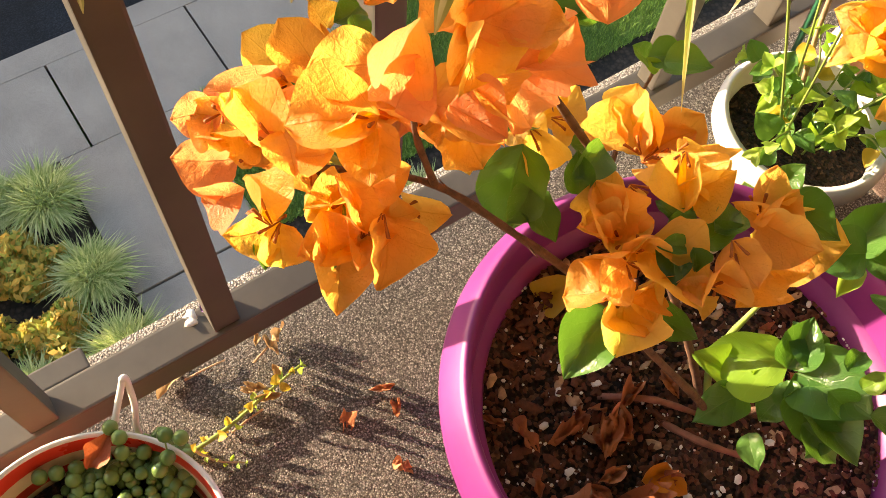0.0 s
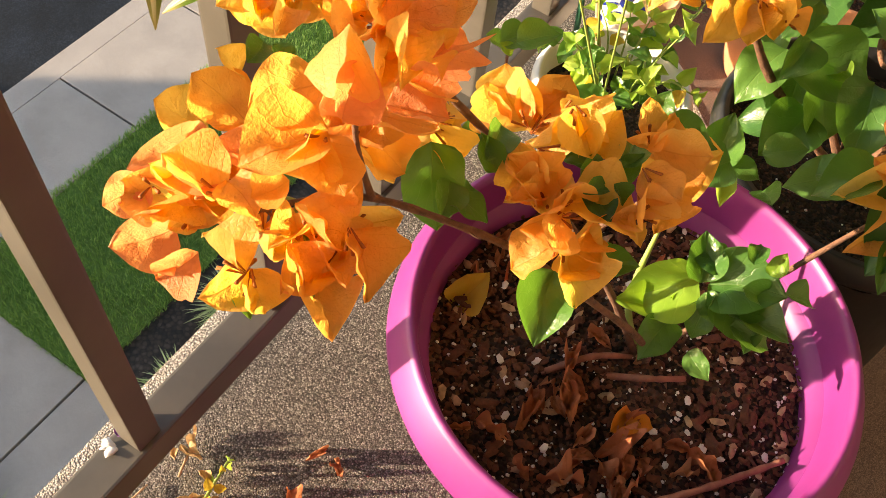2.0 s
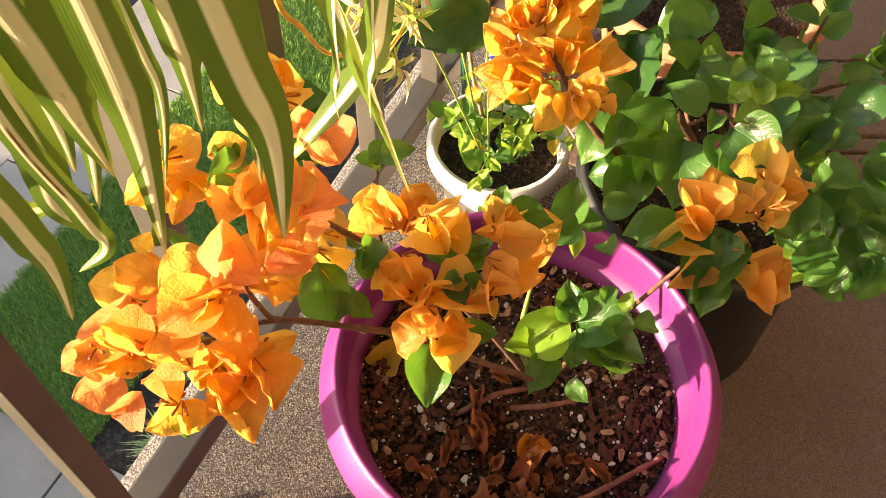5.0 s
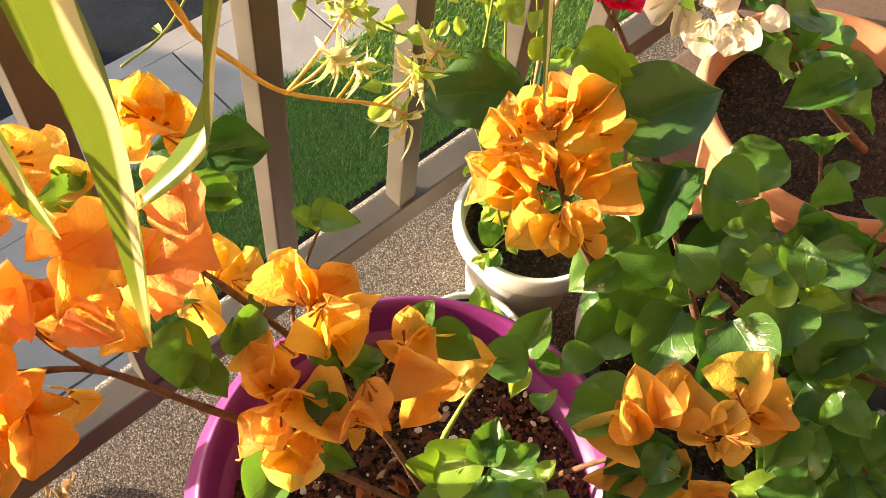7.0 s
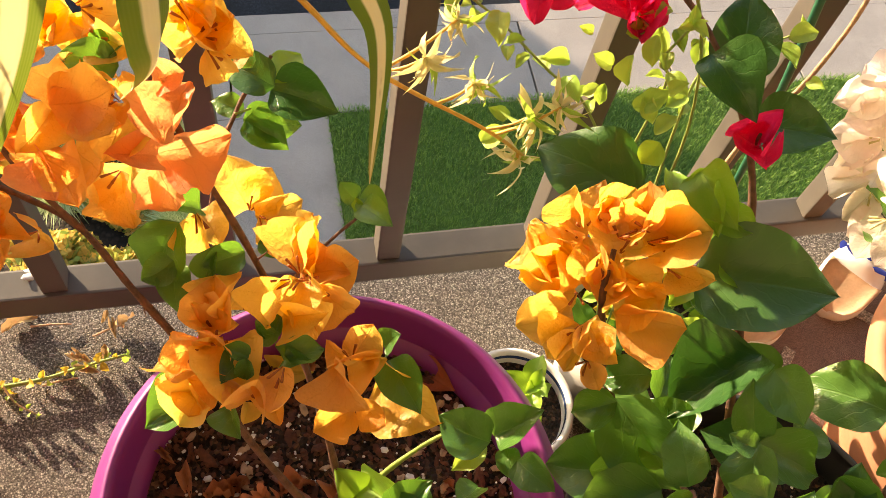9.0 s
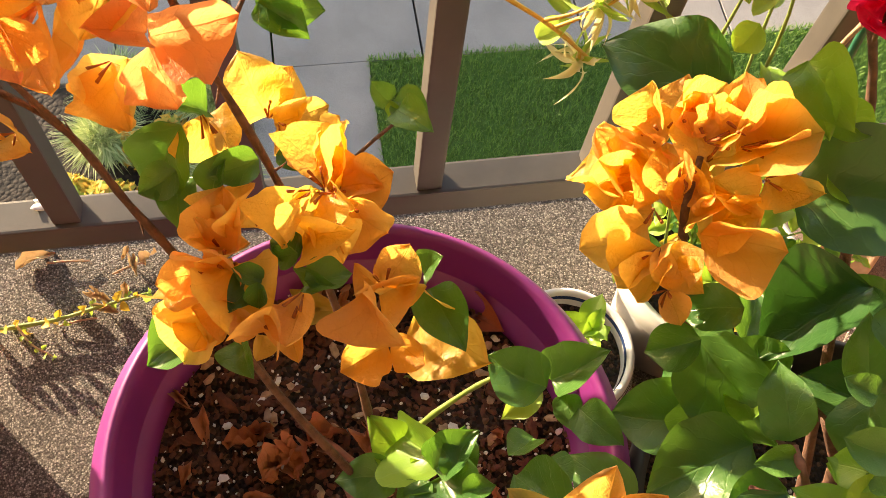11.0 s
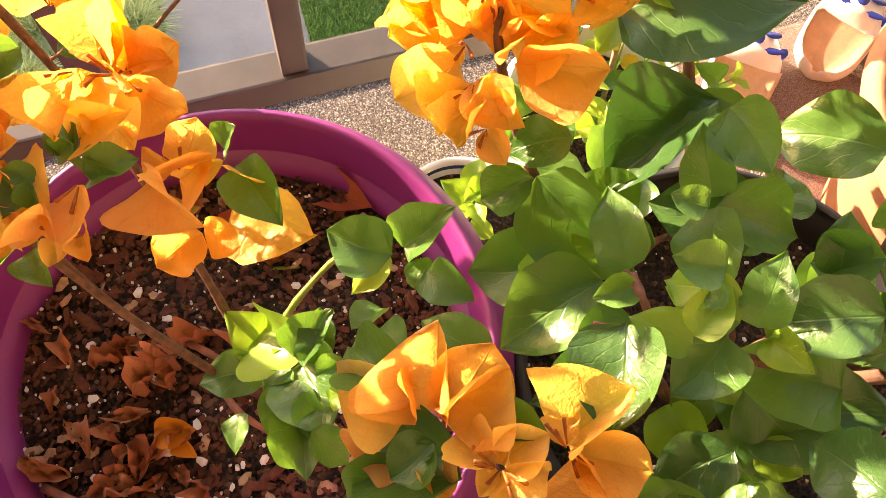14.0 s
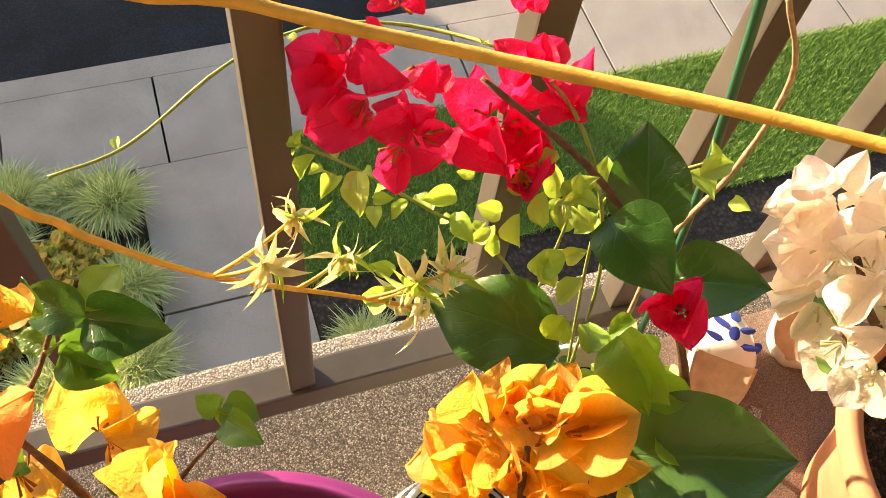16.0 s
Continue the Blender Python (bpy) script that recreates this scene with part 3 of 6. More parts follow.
def shrub(at, radius, seed):
    """A small golden-leaved shrub: twigs and many small leaves in an uneven dome."""
    r = random.Random(seed)
    base = thing("golden_shrub", "low shrub with green and golden orange leaves", "shrub", at, "golden shrubs")
    verts, faces = [], []
    tv = []
    for k in range(1700):
        a, b = r.random() * 6.3, math.acos(r.uniform(0.0, 1.0))
        d = radius * r.uniform(0.55, 1.05) * (1 + 0.25 * math.sin(3 * a + seed))
        c = Vector((d * math.sin(b) * math.cos(a), d * math.sin(b) * math.sin(a), d * 0.8 * math.cos(b) + 0.03))
        t = jitter(r, 1).normalized()
        s = t.orthogonal().normalized()
        n = len(verts)
        L = 0.028 * r.uniform(0.6, 1.3)
        verts += [c - t * L, c + s * L * 0.5, c + t * L, c - s * L * 0.5]
        faces.append((n, n + 1, n + 2, n + 3))
    part("crown", mesh_of("crown", verts, faces, SHRUB), base)
    for k in range(7):
        a = k * 0.9
        part("twig", tube("twig", [(0, 0, 0), (radius * 0.3 * math.cos(a), radius * 0.3 * math.sin(a), radius * 0.4), (radius * 0.7 * math.cos(a), radius * 0.7 * math.sin(a), radius * 0.7)], 0.006, 0.002, BARK, 5, 3), base)


shrub((-0.74, 2.50, GROUND), 0.17, 5)
shrub((-0.70, 2.08, GROUND), 0.16, 6)
shrub((-0.60, 2.45, GROUND), 0.12, 8)
shrub((-1.08, 2.18, GROUND), 0.2, 7)

# ---- pots ----
SOIL_Z = 0.222


def pot_profile(r_top, r_foot, h, lip, wall, depth):
    """Outside up, over a rolled lip, inside down to under the soil."""
    ri = r_top - lip
    return [(0.0, 0.003), (r_foot - 0.006, 0.003), (r_foot, 0.009), (ri - 0.012, h - 0.05), (ri - 0.004, h - 0.032), (r_top - 0.003, h - 0.026), (r_top, h - 0.020), (r_top, h - 0.008), (r_top - 0.004, h - 0.001), (r_top - 0.010, h), (r_top - lip + 0.002, h - 0.002), (r_top - lip - 0.004, h - 0.009), (r_top - lip - 0.008, h - 0.03), (r_top - lip - wall - 0.01, h - depth)]


def soil_mesh(name, radius, seed, lumps=0.006, mat=DARKSOIL):
    n, rings = 64, 22
    verts, faces = [(0, 0, 0.0)], []
    for j in range(1, rings + 1):
        r = radius * j / rings
        for i in range(n):
            a = 2 * math.pi * i / n
            x, y = r * math.cos(a), r * math.sin(a)
            verts.append((x, y, lumps * noise.noise((x * 22, y * 22, seed)) + lumps * 0.6 * noise.noise((x * 80, y * 80, seed))))
    faces += [(0, 1 + i, 1 + (i + 1) % n) for i in range(n)]
    for j in range(rings - 1):
        for i in range(n):
            a, b = 1 + j * n + i, 1 + j * n + (i + 1) % n
            faces.append((a, a + n, b + n, b))
    return mesh_of(name, verts, faces, mat)


GOLD = (1 + 5 ** 0.5) / 2
ICO = [Vector(p).normalized() for p in ((-1, GOLD, 0), (1, GOLD, 0), (-1, -GOLD, 0), (1, -GOLD, 0), (0, -1, GOLD), (0, 1, GOLD), (0, -1, -GOLD), (0, 1, -GOLD), (GOLD, 0, -1), (GOLD, 0, 1), (-GOLD, 0, -1), (-GOLD, 0, 1))]
FACES = ((0, 11, 5), (0, 5, 1), (0, 1, 7), (0, 7, 10), (0, 10, 11), (1, 5, 9), (5, 11, 4), (11, 10, 2), (10, 7, 6), (7, 1, 8), (3, 9, 4), (3, 4, 2), (3, 2, 6), (3, 6, 8), (3, 8, 9), (4, 9, 5), (2, 4, 11), (6, 2, 10), (8, 6, 7), (9, 8, 1))


def lumps(name, mat, count, radius, size, seed, flat=0.6, high=0.002, long=1.0, smooth=False):
    """Crumbs strewn over a pot's soil, in one mesh."""
    r = random.Random(seed)
    verts, faces = [], []
    for _ in range(count):
        d, a = radius * r.random() ** 0.5, r.random() * 6.3
        c = Vector((d * math.cos(a), d * math.sin(a), high))
        s = size * r.uniform(0.4, 1.5)
        q = Euler((r.uniform(-0.5, 0.5), r.uniform(-0.5, 0.5), r.random() * 6.3)).to_matrix()
        b = len(verts)
        for p in ICO:
            verts.append(c + q @ Vector((p.x * long, p.y * 0.85, p.z * flat)) * s * r.uniform(0.7, 1.2))
        faces += [(b + i, b + j, b + k) for i, j, k in FACES]
    return mesh_of(name, verts, faces, mat, smooth)


purple_pot = thing("flower_pot", "large round purple plastic pot with a rolled rim", "flower pot", (0, 0, 0))
RIM = [(0.0, 0.003), (0.098, 0.003), (0.104, 0.009), (0.135, 0.218), (0.139, 0.240), (0.158, 0.244), (0.1655, 0.247), (0.1675, 0.251), (0.1665, 0.256), (0.156, 0.2765), (0.1535, 0.2795), (0.1515, 0.280), (0.1495, 0.2785), (0.1478, 0.273), (0.1450, 0.244), (0.1415, 0.205), (0.136, 0.195)]
part("shell", lathe("shell", RIM, PURPLE, 96), purple_pot)
bed = part("soil", soil_mesh("soil", 0.1415, 2, 0.006, SOIL), purple_pot, "dark potting soil with bark and perlite", Matrix.Translation((0, 0, SOIL_Z)))
tagged(part("perlite", lumps("perlite", PERLITE, 560, 0.138, 0.0012, 4, 0.7, 0.003, 1.0, True), bed, "white perlite crumbs"), kind="stuff")
tagged(part("bark", lumps("bark", BARKCHIP, 2300, 0.138, 0.0019, 6, 0.5, 0.003, 1.4), bed, "crumbs of dark bark"), kind="stuff")
tagged(part("bark", lumps("bark", BARKCHIP, 200, 0.132, 0.0033, 61, 0.3, 0.0035, 2.2), bed, "split slivers of reddish bark"), kind="stuff")
crumb = random.Random(55)
CHIPS = [lumps("wood_chip", CHIP, 1, 0.0, 0.0034, 90 + k, 0.35, 0.0, 1.7) for k in range(4)]
BITS = [lumps("perlite_lump", PERLITE, 1, 0.0, 0.0023, 190 + k, 0.6, 0.0, 1.3) for k in range(4)]
for k in range(34):
    a, d = crumb.random() * 6.3, 0.132 * crumb.random() ** 0.5
    part("perlite_lump", BITS[k % 4], bed, m=Matrix.Translation((d * math.cos(a), d * math.sin(a), 0.004)) @ Euler((0, 0, crumb.random() * 6)).to_matrix().to_4x4())
for k in range(80):
    a, d = crumb.random() * 6.3, 0.132 * crumb.random() ** 0.5
    part("wood_chip", CHIPS[k % 4], bed, m=Matrix.Translation((d * math.cos(a), d * math.sin(a), 0.003)) @ Euler((0, 0, crumb.random() * 6)).to_matrix().to_4x4())

# ---- litter on the soil ----
rng = random.Random(21)


def litter(x, y, z, size, rng, name="fallen_bract", label="curled dry brown bract lying on the soil", shapes=DRIES):
    a = rng.random() * 6.3
    ob = tagged(new(name, rng.choice(shapes)), label, "dead leaf", "fallen bracts")
    ob.matrix_world = aim((x, y, z), (math.cos(a), math.sin(a), rng.uniform(-0.1, 0.2)), (rng.uniform(-0.4, 0.4), rng.uniform(-0.4, 0.4), 1), size)
    return ob


for k in range(22):
    a, d = rng.random() * 6.3, 0.128 * rng.random() ** 0.5
    litter(d * math.cos(a), d * math.sin(a), SOIL_Z + 0.007, rng.uniform(0.010, 0.020), rng)
for k in range(24):
    a, d = rng.uniform(2.5, 4.3), rng.uniform(0.04, 0.125)
    litter(d * math.cos(a), d * math.sin(a), SOIL_Z + 0.008, rng.uniform(0.016, 0.032), rng)
for x, y, z, s, ax, ay, az, tone in ((-0.058, -0.024, 0.235, 0.024, 0.9, -0.3, 0.0, 1), (-0.043, -0.033, 0.234, 0.015, 0.3, -0.9, 0.1, 1), (0.087, 0.107, 0.217, 0.034, 0.4, -0.6, 0.45, 0), (0.022, 0.101, 0.218, 0.026, -0.8, -0.3, 0.1, 0), (-0.032, 0.121, 0.218, 0.036, 0.55, -0.25, 0.5, 2)):
    ob = solid("fallen_leaf", leaf_mesh("fallen_leaf", (DRYLEAF, AMBER, OLDLEAF)[tone], 0.85, 0.45, 0.25, 0.3, 0.05, int(s * 1000), 8, 12, 0.7, 0.3, 0.6, 0.06), ("dry reddish brown leaf leaning in the pot", "small round amber leaf lying on the soil", "yellowed leaf resting against the pot wall")[tone], "dead leaf")
    ob.matrix_world = aim((x, y, z), (ax, ay, az), (-0.2, -0.3, 1), s)
solid("green_stalk", tube("green_stalk", [(0.012, 0.067, 0.218), (0.051, 0.058, 0.219), (0.094, 0.046, 0.216)], 0.0014, 0.0011, GREENSTEM, 6, 4, 0.2), "thin cut green stalk lying on the soil", "twig")
twig = thing("dead_twig", "reddish dead twig with thorns lying on the soil", "twig", (0, 0, 0))
part("stem", tube("stem", [(-0.125, -0.039, 0.235), (-0.093, -0.065, 0.238), (-0.059, -0.093, 0.239), (-0.034, -0.111, 0.237), (-0.008, -0.130, 0.239)], 0.0028, 0.002, DEADWOOD, 7, 6, 0.3), twig)
part("stem", tube("stem", [(-0.093, -0.065, 0.238), (-0.095, -0.078, 0.241)], 0.0016, 0.0012, DEADWOOD, 6, 2), twig)
for k, (x, y) in enumerate(((-0.108, -0.063), (-0.07, -0.092), (-0.03, -0.118))):
    part("thorn", tube("thorn", [(x, y, 0.174), (x + 0.004, y + (0.012 if k % 2 else -0.012), 0.183)], 0.0009, 0.0002, DEADWOOD, 5, 2), twig)

# ---- the orange bougainvillea ----
EYE = Vector((-0.12, -0.10, 0.83))
boug = thing("bougainvillea", "bougainvillea with papery orange bracts and thorny brown stems", "shrub")
rng = random.Random(5)


def branch(plant, points, r0, r1, mat=BARK, name="branch", knobs=0.3, sides=8):
    return part(name, tube(name, points, r0, r1, mat, sides, 6, knobs), plant)


def thorns(plant, points, count, rng, mat=BARK, size=0.011):
    pts = spline(points, 8)
    for k in range(count):
        p = pts[int((k + 0.5) / count * (len(pts) - 1))]
        d = jitter(rng, 1).normalized()
        part("thorn", tube("thorn", [p, p + d * size * 0.6, p + d * size + Vector((0, 0, size * 0.15))], 0.001, 0.0002, mat, 5, 2), plant)


STEM_A = [(0.012, -0.014, 0.213), (0.002, -0.019, 0.245), (-0.018, -0.006, 0.292), (-0.049, 0.024, 0.348), (-0.076, 0.063, 0.396), (-0.104, 0.095, 0.430), (-0.131, 0.128, 0.454), (-0.168, 0.142, 0.479), (-0.193, 0.154, 0.486)]
STEM_B = [(0.014, -0.012, 0.213), (0.006, 0.009, 0.263), (-0.002, 0.038, 0.313), (-0.016, 0.077, 0.371), (-0.039, 0.118, 0.425), (-0.060, 0.144, 0.472), (-0.071, 0.150, 0.520), (-0.079, 0.146, 0.573)]
STEM_C = [(0.017, -0.016, 0.218), (0.031, -0.032, 0.255), (0.051, -0.054, 0.304), (0.073, -0.077, 0.353), (0.088, -0.095, 0.391)]
branch(boug, STEM_A, 0.0029, 0.0015)
branch(boug, STEM_B, 0.0029, 0.0015)
branch(boug, STEM_C, 0.0028, 0.0014)
branch(boug, [(0.019, -0.008, 0.218), (0.031, 0.013, 0.251), (0.057, 0.019, 0.301), (0.087, 0.019, 0.350)], 0.003, 0.0013, GREENSTEM)
branch(boug, [(-0.066, 0.146, 0.494), (-0.054, 0.155, 0.478), (-0.044, 0.167, 0.478), (-0.033, 0.183, 0.488), (-0.021, 0.191, 0.498), (-0.016, 0.194, 0.507)], 0.0017, 0.001)
branch(boug, [(-0.022, 0.088, 0.380), (-0.014, 0.116, 0.383), (0.012, 0.135, 0.397), (0.035, 0.147, 0.408)], 0.0018, 0.0009)
branch(boug, [(-0.049, 0.024, 0.348), (-0.062, 0.036, 0.388), (-0.069, 0.045, 0.429)], 0.002, 0.001)
branch(boug, [(-0.010, 0.054, 0.343), (0.000, 0.032, 0.385), (0.006, 0.023, 0.422)], 0.002, 0.001)
branch(boug, [(-0.131, 0.128, 0.454), (-0.144, 0.127, 0.506), (-0.148, 0.125, 0.543)], 0.002, 0.001)
branch(boug, [(-0.168, 0.142, 0.479), (-0.181, 0.179, 0.479), (-0.195, 0.192, 0.478)], 0.0016, 0.0009, GREENSTEM)
branch(boug, [(-0.168, 0.142, 0.479), (-0.183, 0.122, 0.473), (-0.196, 0.111, 0.459)], 0.0016, 0.0009, GREENSTEM)
branch(boug, [(-0.039, 0.174, 0.483), (-0.030, 0.180, 0.479)], 0.0009, 0.0006, GREENSTEM)
thorns(boug, STEM_A, 9, rng)
thorns(boug, STEM_B, 8, rng)
branch(boug, [(-0.018, 0.002, 0.222), (-0.008, -0.027, 0.236), (0.012, -0.049, 0.229)], 0.0026, 0.002, DEADWOOD)
branch(boug, [(-0.042, 0.038, 0.222), (-0.018, 0.013, 0.239), (0.009, -0.011, 0.223)], 0.0026, 0.002, DEADWOOD)


def bloom(plant, x, y, z, shapes, size=0.041, tubes=TUBES, face=None, count=3, spread=(18, 68)):
    p = Vector((x, y, z))
    f = (Vector(face) if face else (EYE - p).normalized() + Vector((-0.15, -0.05, 0.15))) + jitter(rng, 0.7)
    flower(plant, p - f.normalized() * 0.014, f, size * 0.74, shapes, tubes, rng, spread, count)


for p, d, s in (((0.031, 0.151, 0.419), (0.6, -0.5, 0.1), 0.022), ((0.029, 0.150, 0.420), (-0.5, 0.3, 0.6), 0.016)):
    part("leaf", LEAVES[int(s * 1000) % 6], boug, m=aim(p, d, (-0.1, -0.3, 1), s))


def fill(plant, x, y, z, count, reach, palettes, size=0.041):
    """More flowers round a spot, behind the ones that show."""
    for k in range(count):
        bloom(plant, x + rng.uniform(-reach, reach), y + rng.uniform(-reach, reach), z + rng.uniform(-reach, reach) * 0.7, palettes[k % len(palettes)], size * rng.uniform(0.8, 1.05))


def petal(plant, shapes, base, tip, size=None):
    """A bract from its foot to its tip, its inner side towards the walk."""
    a, d = Vector(base), Vector(tip) - Vector(base)
    n = (EYE - a).normalized() + jitter(rng, 0.55)
    part("bract", rng.choice(shapes), plant, m=aim(a, d, n, d.length * 1.04))
    if rng.random() < 0.4:
        part("flower_tube", PALETUBES if shapes is PALES else TUBES, plant, m=aim(a, d.orthogonal(), n + d.normalized() * 0.6, 0.03))


def frond(plant, shapes, base, tip):
    """A leaf from its stalk to its tip, its upper side up and towards the light."""
    a, d = Vector(base), Vector(tip) - Vector(base)
    n = (EYE - a).normalized() + Vector((-0.1, 0.0, 0.55)) + jitter(rng, 0.4)
    part("leaf", rng.choice(shapes), plant, m=aim(a, d, n, d.length * 1.03))


petal(boug, YELLOWS, (-0.191, 0.162, 0.491), (-0.196, 0.188, 0.503))
petal(boug, YELLOWS, (-0.197, 0.187, 0.476), (-0.215, 0.201, 0.486))
petal(boug, CORALS, (-0.201, 0.195, 0.482), (-0.220, 0.204, 0.481))
petal(boug, YELLOWS, (-0.191, 0.183, 0.483), (-0.210, 0.183, 0.482))
petal(boug, CORALS, (-0.202, 0.185, 0.460), (-0.228, 0.196, 0.466))
petal(boug, CORALS, (-0.209, 0.163, 0.469), (-0.226, 0.173, 0.459))
petal(boug, YELLOWS, (-0.210, 0.134, 0.482), (-0.209, 0.157, 0.487))
petal(boug, YELLOWS, (-0.206, 0.139, 0.473), (-0.227, 0.139, 0.480))
petal(boug, YELLOWS, (-0.206, 0.135, 0.479), (-0.213, 0.121, 0.466))
petal(boug, ORANGES, (-0.190, 0.128, 0.485), (-0.194, 0.113, 0.473))
petal(boug, ORANGES, (-0.186, 0.118, 0.462), (-0.201, 0.095, 0.464))
petal(boug, ORANGES, (-0.170, 0.111, 0.489), (-0.183, 0.087, 0.475))
petal(boug, YELLOWS, (-0.150, 0.125, 0.454), (-0.140, 0.105, 0.468))
petal(boug, ORANGES, (-0.177, 0.134, 0.495), (-0.179, 0.109, 0.486))
petal(boug, ORANGES, (-0.160, 0.129, 0.530), (-0.192, 0.146, 0.529))
petal(boug, ORANGES, (-0.164, 0.170, 0.508), (-0.166, 0.195, 0.521))
petal(boug, YELLOWS, (-0.168, 0.191, 0.491), (-0.181, 0.209, 0.507))
petal(boug, CORALS, (-0.171, 0.187, 0.491), (-0.204, 0.196, 0.496))
petal(boug, ORANGES, (-0.148, 0.140, 0.539), (-0.174, 0.156, 0.536))
petal(boug, CORALS, (-0.155, 0.126, 0.533), (-0.144, 0.123, 0.556))
petal(boug, ORANGES, (-0.130, 0.138, 0.507), (-0.118, 0.104, 0.511))
petal(boug, ORANGES, (-0.105, 0.154, 0.464), (-0.102, 0.129, 0.444))
petal(boug, YELLOWS, (-0.101, 0.169, 0.448), (-0.107, 0.133, 0.437))
petal(boug, ORANGES, (-0.122, 0.150, 0.492), (-0.101, 0.123, 0.505))
petal(boug, ORANGES, (-0.177, 0.136, 0.509), (-0.190, 0.145, 0.504))
petal(boug, ORANGES, (-0.140, 0.134, 0.568), (-0.155, 0.144, 0.549))
petal(boug, YELLOWS, (-0.092, 0.148, 0.531), (-0.103, 0.122, 0.520))
petal(boug, YELLOWS, (-0.162, 0.131, 0.530), (-0.182, 0.133, 0.521))
petal(boug, ORANGES, (-0.162, 0.129, 0.527), (-0.176, 0.109, 0.518))
petal(boug, ORANGES, (-0.188, 0.161, 0.500), (-0.194, 0.142, 0.501))
petal(boug, YELLOWS, (-0.151, 0.184, 0.519), (-0.155, 0.186, 0.534))
petal(boug, ORANGES, (-0.184, 0.147, 0.472), (-0.197, 0.155, 0.488))
petal(boug, YELLOWS, (-0.193, 0.180, 0.466), (-0.206, 0.184, 0.465))
petal(boug, YELLOWS, (-0.175, 0.131, 0.476), (-0.192, 0.135, 0.483))
petal(boug, ORANGES, (-0.152, 0.118, 0.501), (-0.168, 0.129, 0.498))
petal(boug, CORALS, (-0.169, 0.164, 0.494), (-0.183, 0.170, 0.509))
petal(boug, YELLOWS, (-0.004, 0.116, 0.394), (0.009, 0.131, 0.434))
petal(boug, ORANGES, (-0.012, 0.102, 0.410), (0.014, 0.098, 0.427))
petal(boug, ORANGES, (-0.015, 0.115, 0.409), (-0.011, 0.139, 0.417))
petal(boug, YELLOWS, (-0.008, 0.090, 0.430), (-0.023, 0.095, 0.413))
petal(boug, YELLOWS, (-0.012, 0.087, 0.439), (-0.026, 0.062, 0.437))
petal(boug, YELLOWS, (-0.022, 0.067, 0.434), (-0.006, 0.057, 0.453))
petal(boug, YELLOWS, (-0.006, 0.089, 0.433), (-0.002, 0.076, 0.443))
petal(boug, YELLOWS, (-0.046, 0.083, 0.443), (-0.053, 0.075, 0.432))
petal(boug, ORANGES, (-0.061, 0.065, 0.426), (-0.059, 0.092, 0.443))
petal(boug, ORANGES, (-0.064, 0.065, 0.427), (-0.073, 0.083, 0.427))
petal(boug, ORANGES, (0.010, 0.040, 0.416), (0.028, 0.038, 0.437))
petal(boug, YELLOWS, (0.032, 0.044, 0.378), (0.051, 0.006, 0.400))
petal(boug, ORANGES, (-0.026, 0.032, 0.447), (-0.032, 0.007, 0.445))
petal(boug, ORANGES, (-0.042, 0.022, 0.433), (-0.039, 0.023, 0.456))
petal(boug, ORANGES, (-0.034, 0.022, 0.421), (-0.031, 0.005, 0.432))
petal(boug, YELLOWS, (-0.057, 0.059, 0.431), (-0.056, 0.021, 0.442))
petal(boug, ORANGES, (-0.059, 0.054, 0.428), (-0.084, 0.068, 0.428))
petal(boug, ORANGES, (-0.061, 0.056, 0.430), (-0.057, 0.055, 0.455))
petal(boug, YELLOWS, (-0.067, 0.047, 0.413), (-0.087, 0.023, 0.402))
petal(boug, ORANGES, (-0.077, 0.048, 0.424), (-0.095, 0.065, 0.409))
petal(boug, YELLOWS, (-0.063, 0.046, 0.413), (-0.071, 0.026, 0.419))
petal(boug, ORANGES, (-0.120, 0.131, 0.554), (-0.088, 0.128, 0.564))
petal(boug, ORANGES, (-0.108, 0.126, 0.554), (-0.092, 0.108, 0.555))
petal(boug, ORANGES, (-0.113, 0.136, 0.554), (-0.126, 0.141, 0.570))
petal(boug, YELLOWS, (-0.120, 0.131, 0.550), (-0.132, 0.110, 0.550))
petal(boug, ORANGES, (-0.129, 0.113, 0.542), (-0.113, 0.106, 0.529))
petal(boug, CORALS, (-0.134, 0.120, 0.528), (-0.123, 0.097, 0.526))
petal(boug, CORALS, (-0.082, 0.144, 0.492), (-0.043, 0.148, 0.497))
petal(boug, CORALS, (-0.071, 0.107, 0.550), (-0.060, 0.131, 0.566))
petal(boug, CORALS, (-0.084, 0.147, 0.482), (-0.076, 0.128, 0.460))
petal(boug, CORALS, (-0.078, 0.125, 0.517), (-0.096, 0.118, 0.532))
petal(boug, YELLOWS, (-0.115, 0.208, 0.532), (-0.127, 0.187, 0.536))
petal(boug, YELLOWS, (-0.116, 0.203, 0.542), (-0.138, 0.202, 0.537))
petal(boug, YELLOWS, (-0.109, 0.200, 0.544), (-0.087, 0.190, 0.547))
petal(boug, YELLOWS, (-0.112, 0.205, 0.542), (-0.103, 0.213, 0.552))
petal(boug, ORANGES, (-0.122, 0.198, 0.543), (-0.127, 0.189, 0.530))
petal(boug, YELLOWS, (-0.055, 0.164, 0.569), (-0.062, 0.174, 0.578))
petal(boug, YELLOWS, (-0.053, 0.168, 0.563), (-0.045, 0.173, 0.583))
petal(boug, ORANGES, (-0.051, 0.168, 0.554), (-0.031, 0.166, 0.568))
petal(boug, YELLOWS, (-0.048, 0.159, 0.556), (-0.040, 0.152, 0.539))
petal(boug, ORANGES, (-0.059, 0.160, 0.560), (-0.068, 0.160, 0.571))
petal(boug, CORALS, (-0.058, 0.133, 0.569), (-0.074, 0.133, 0.563))
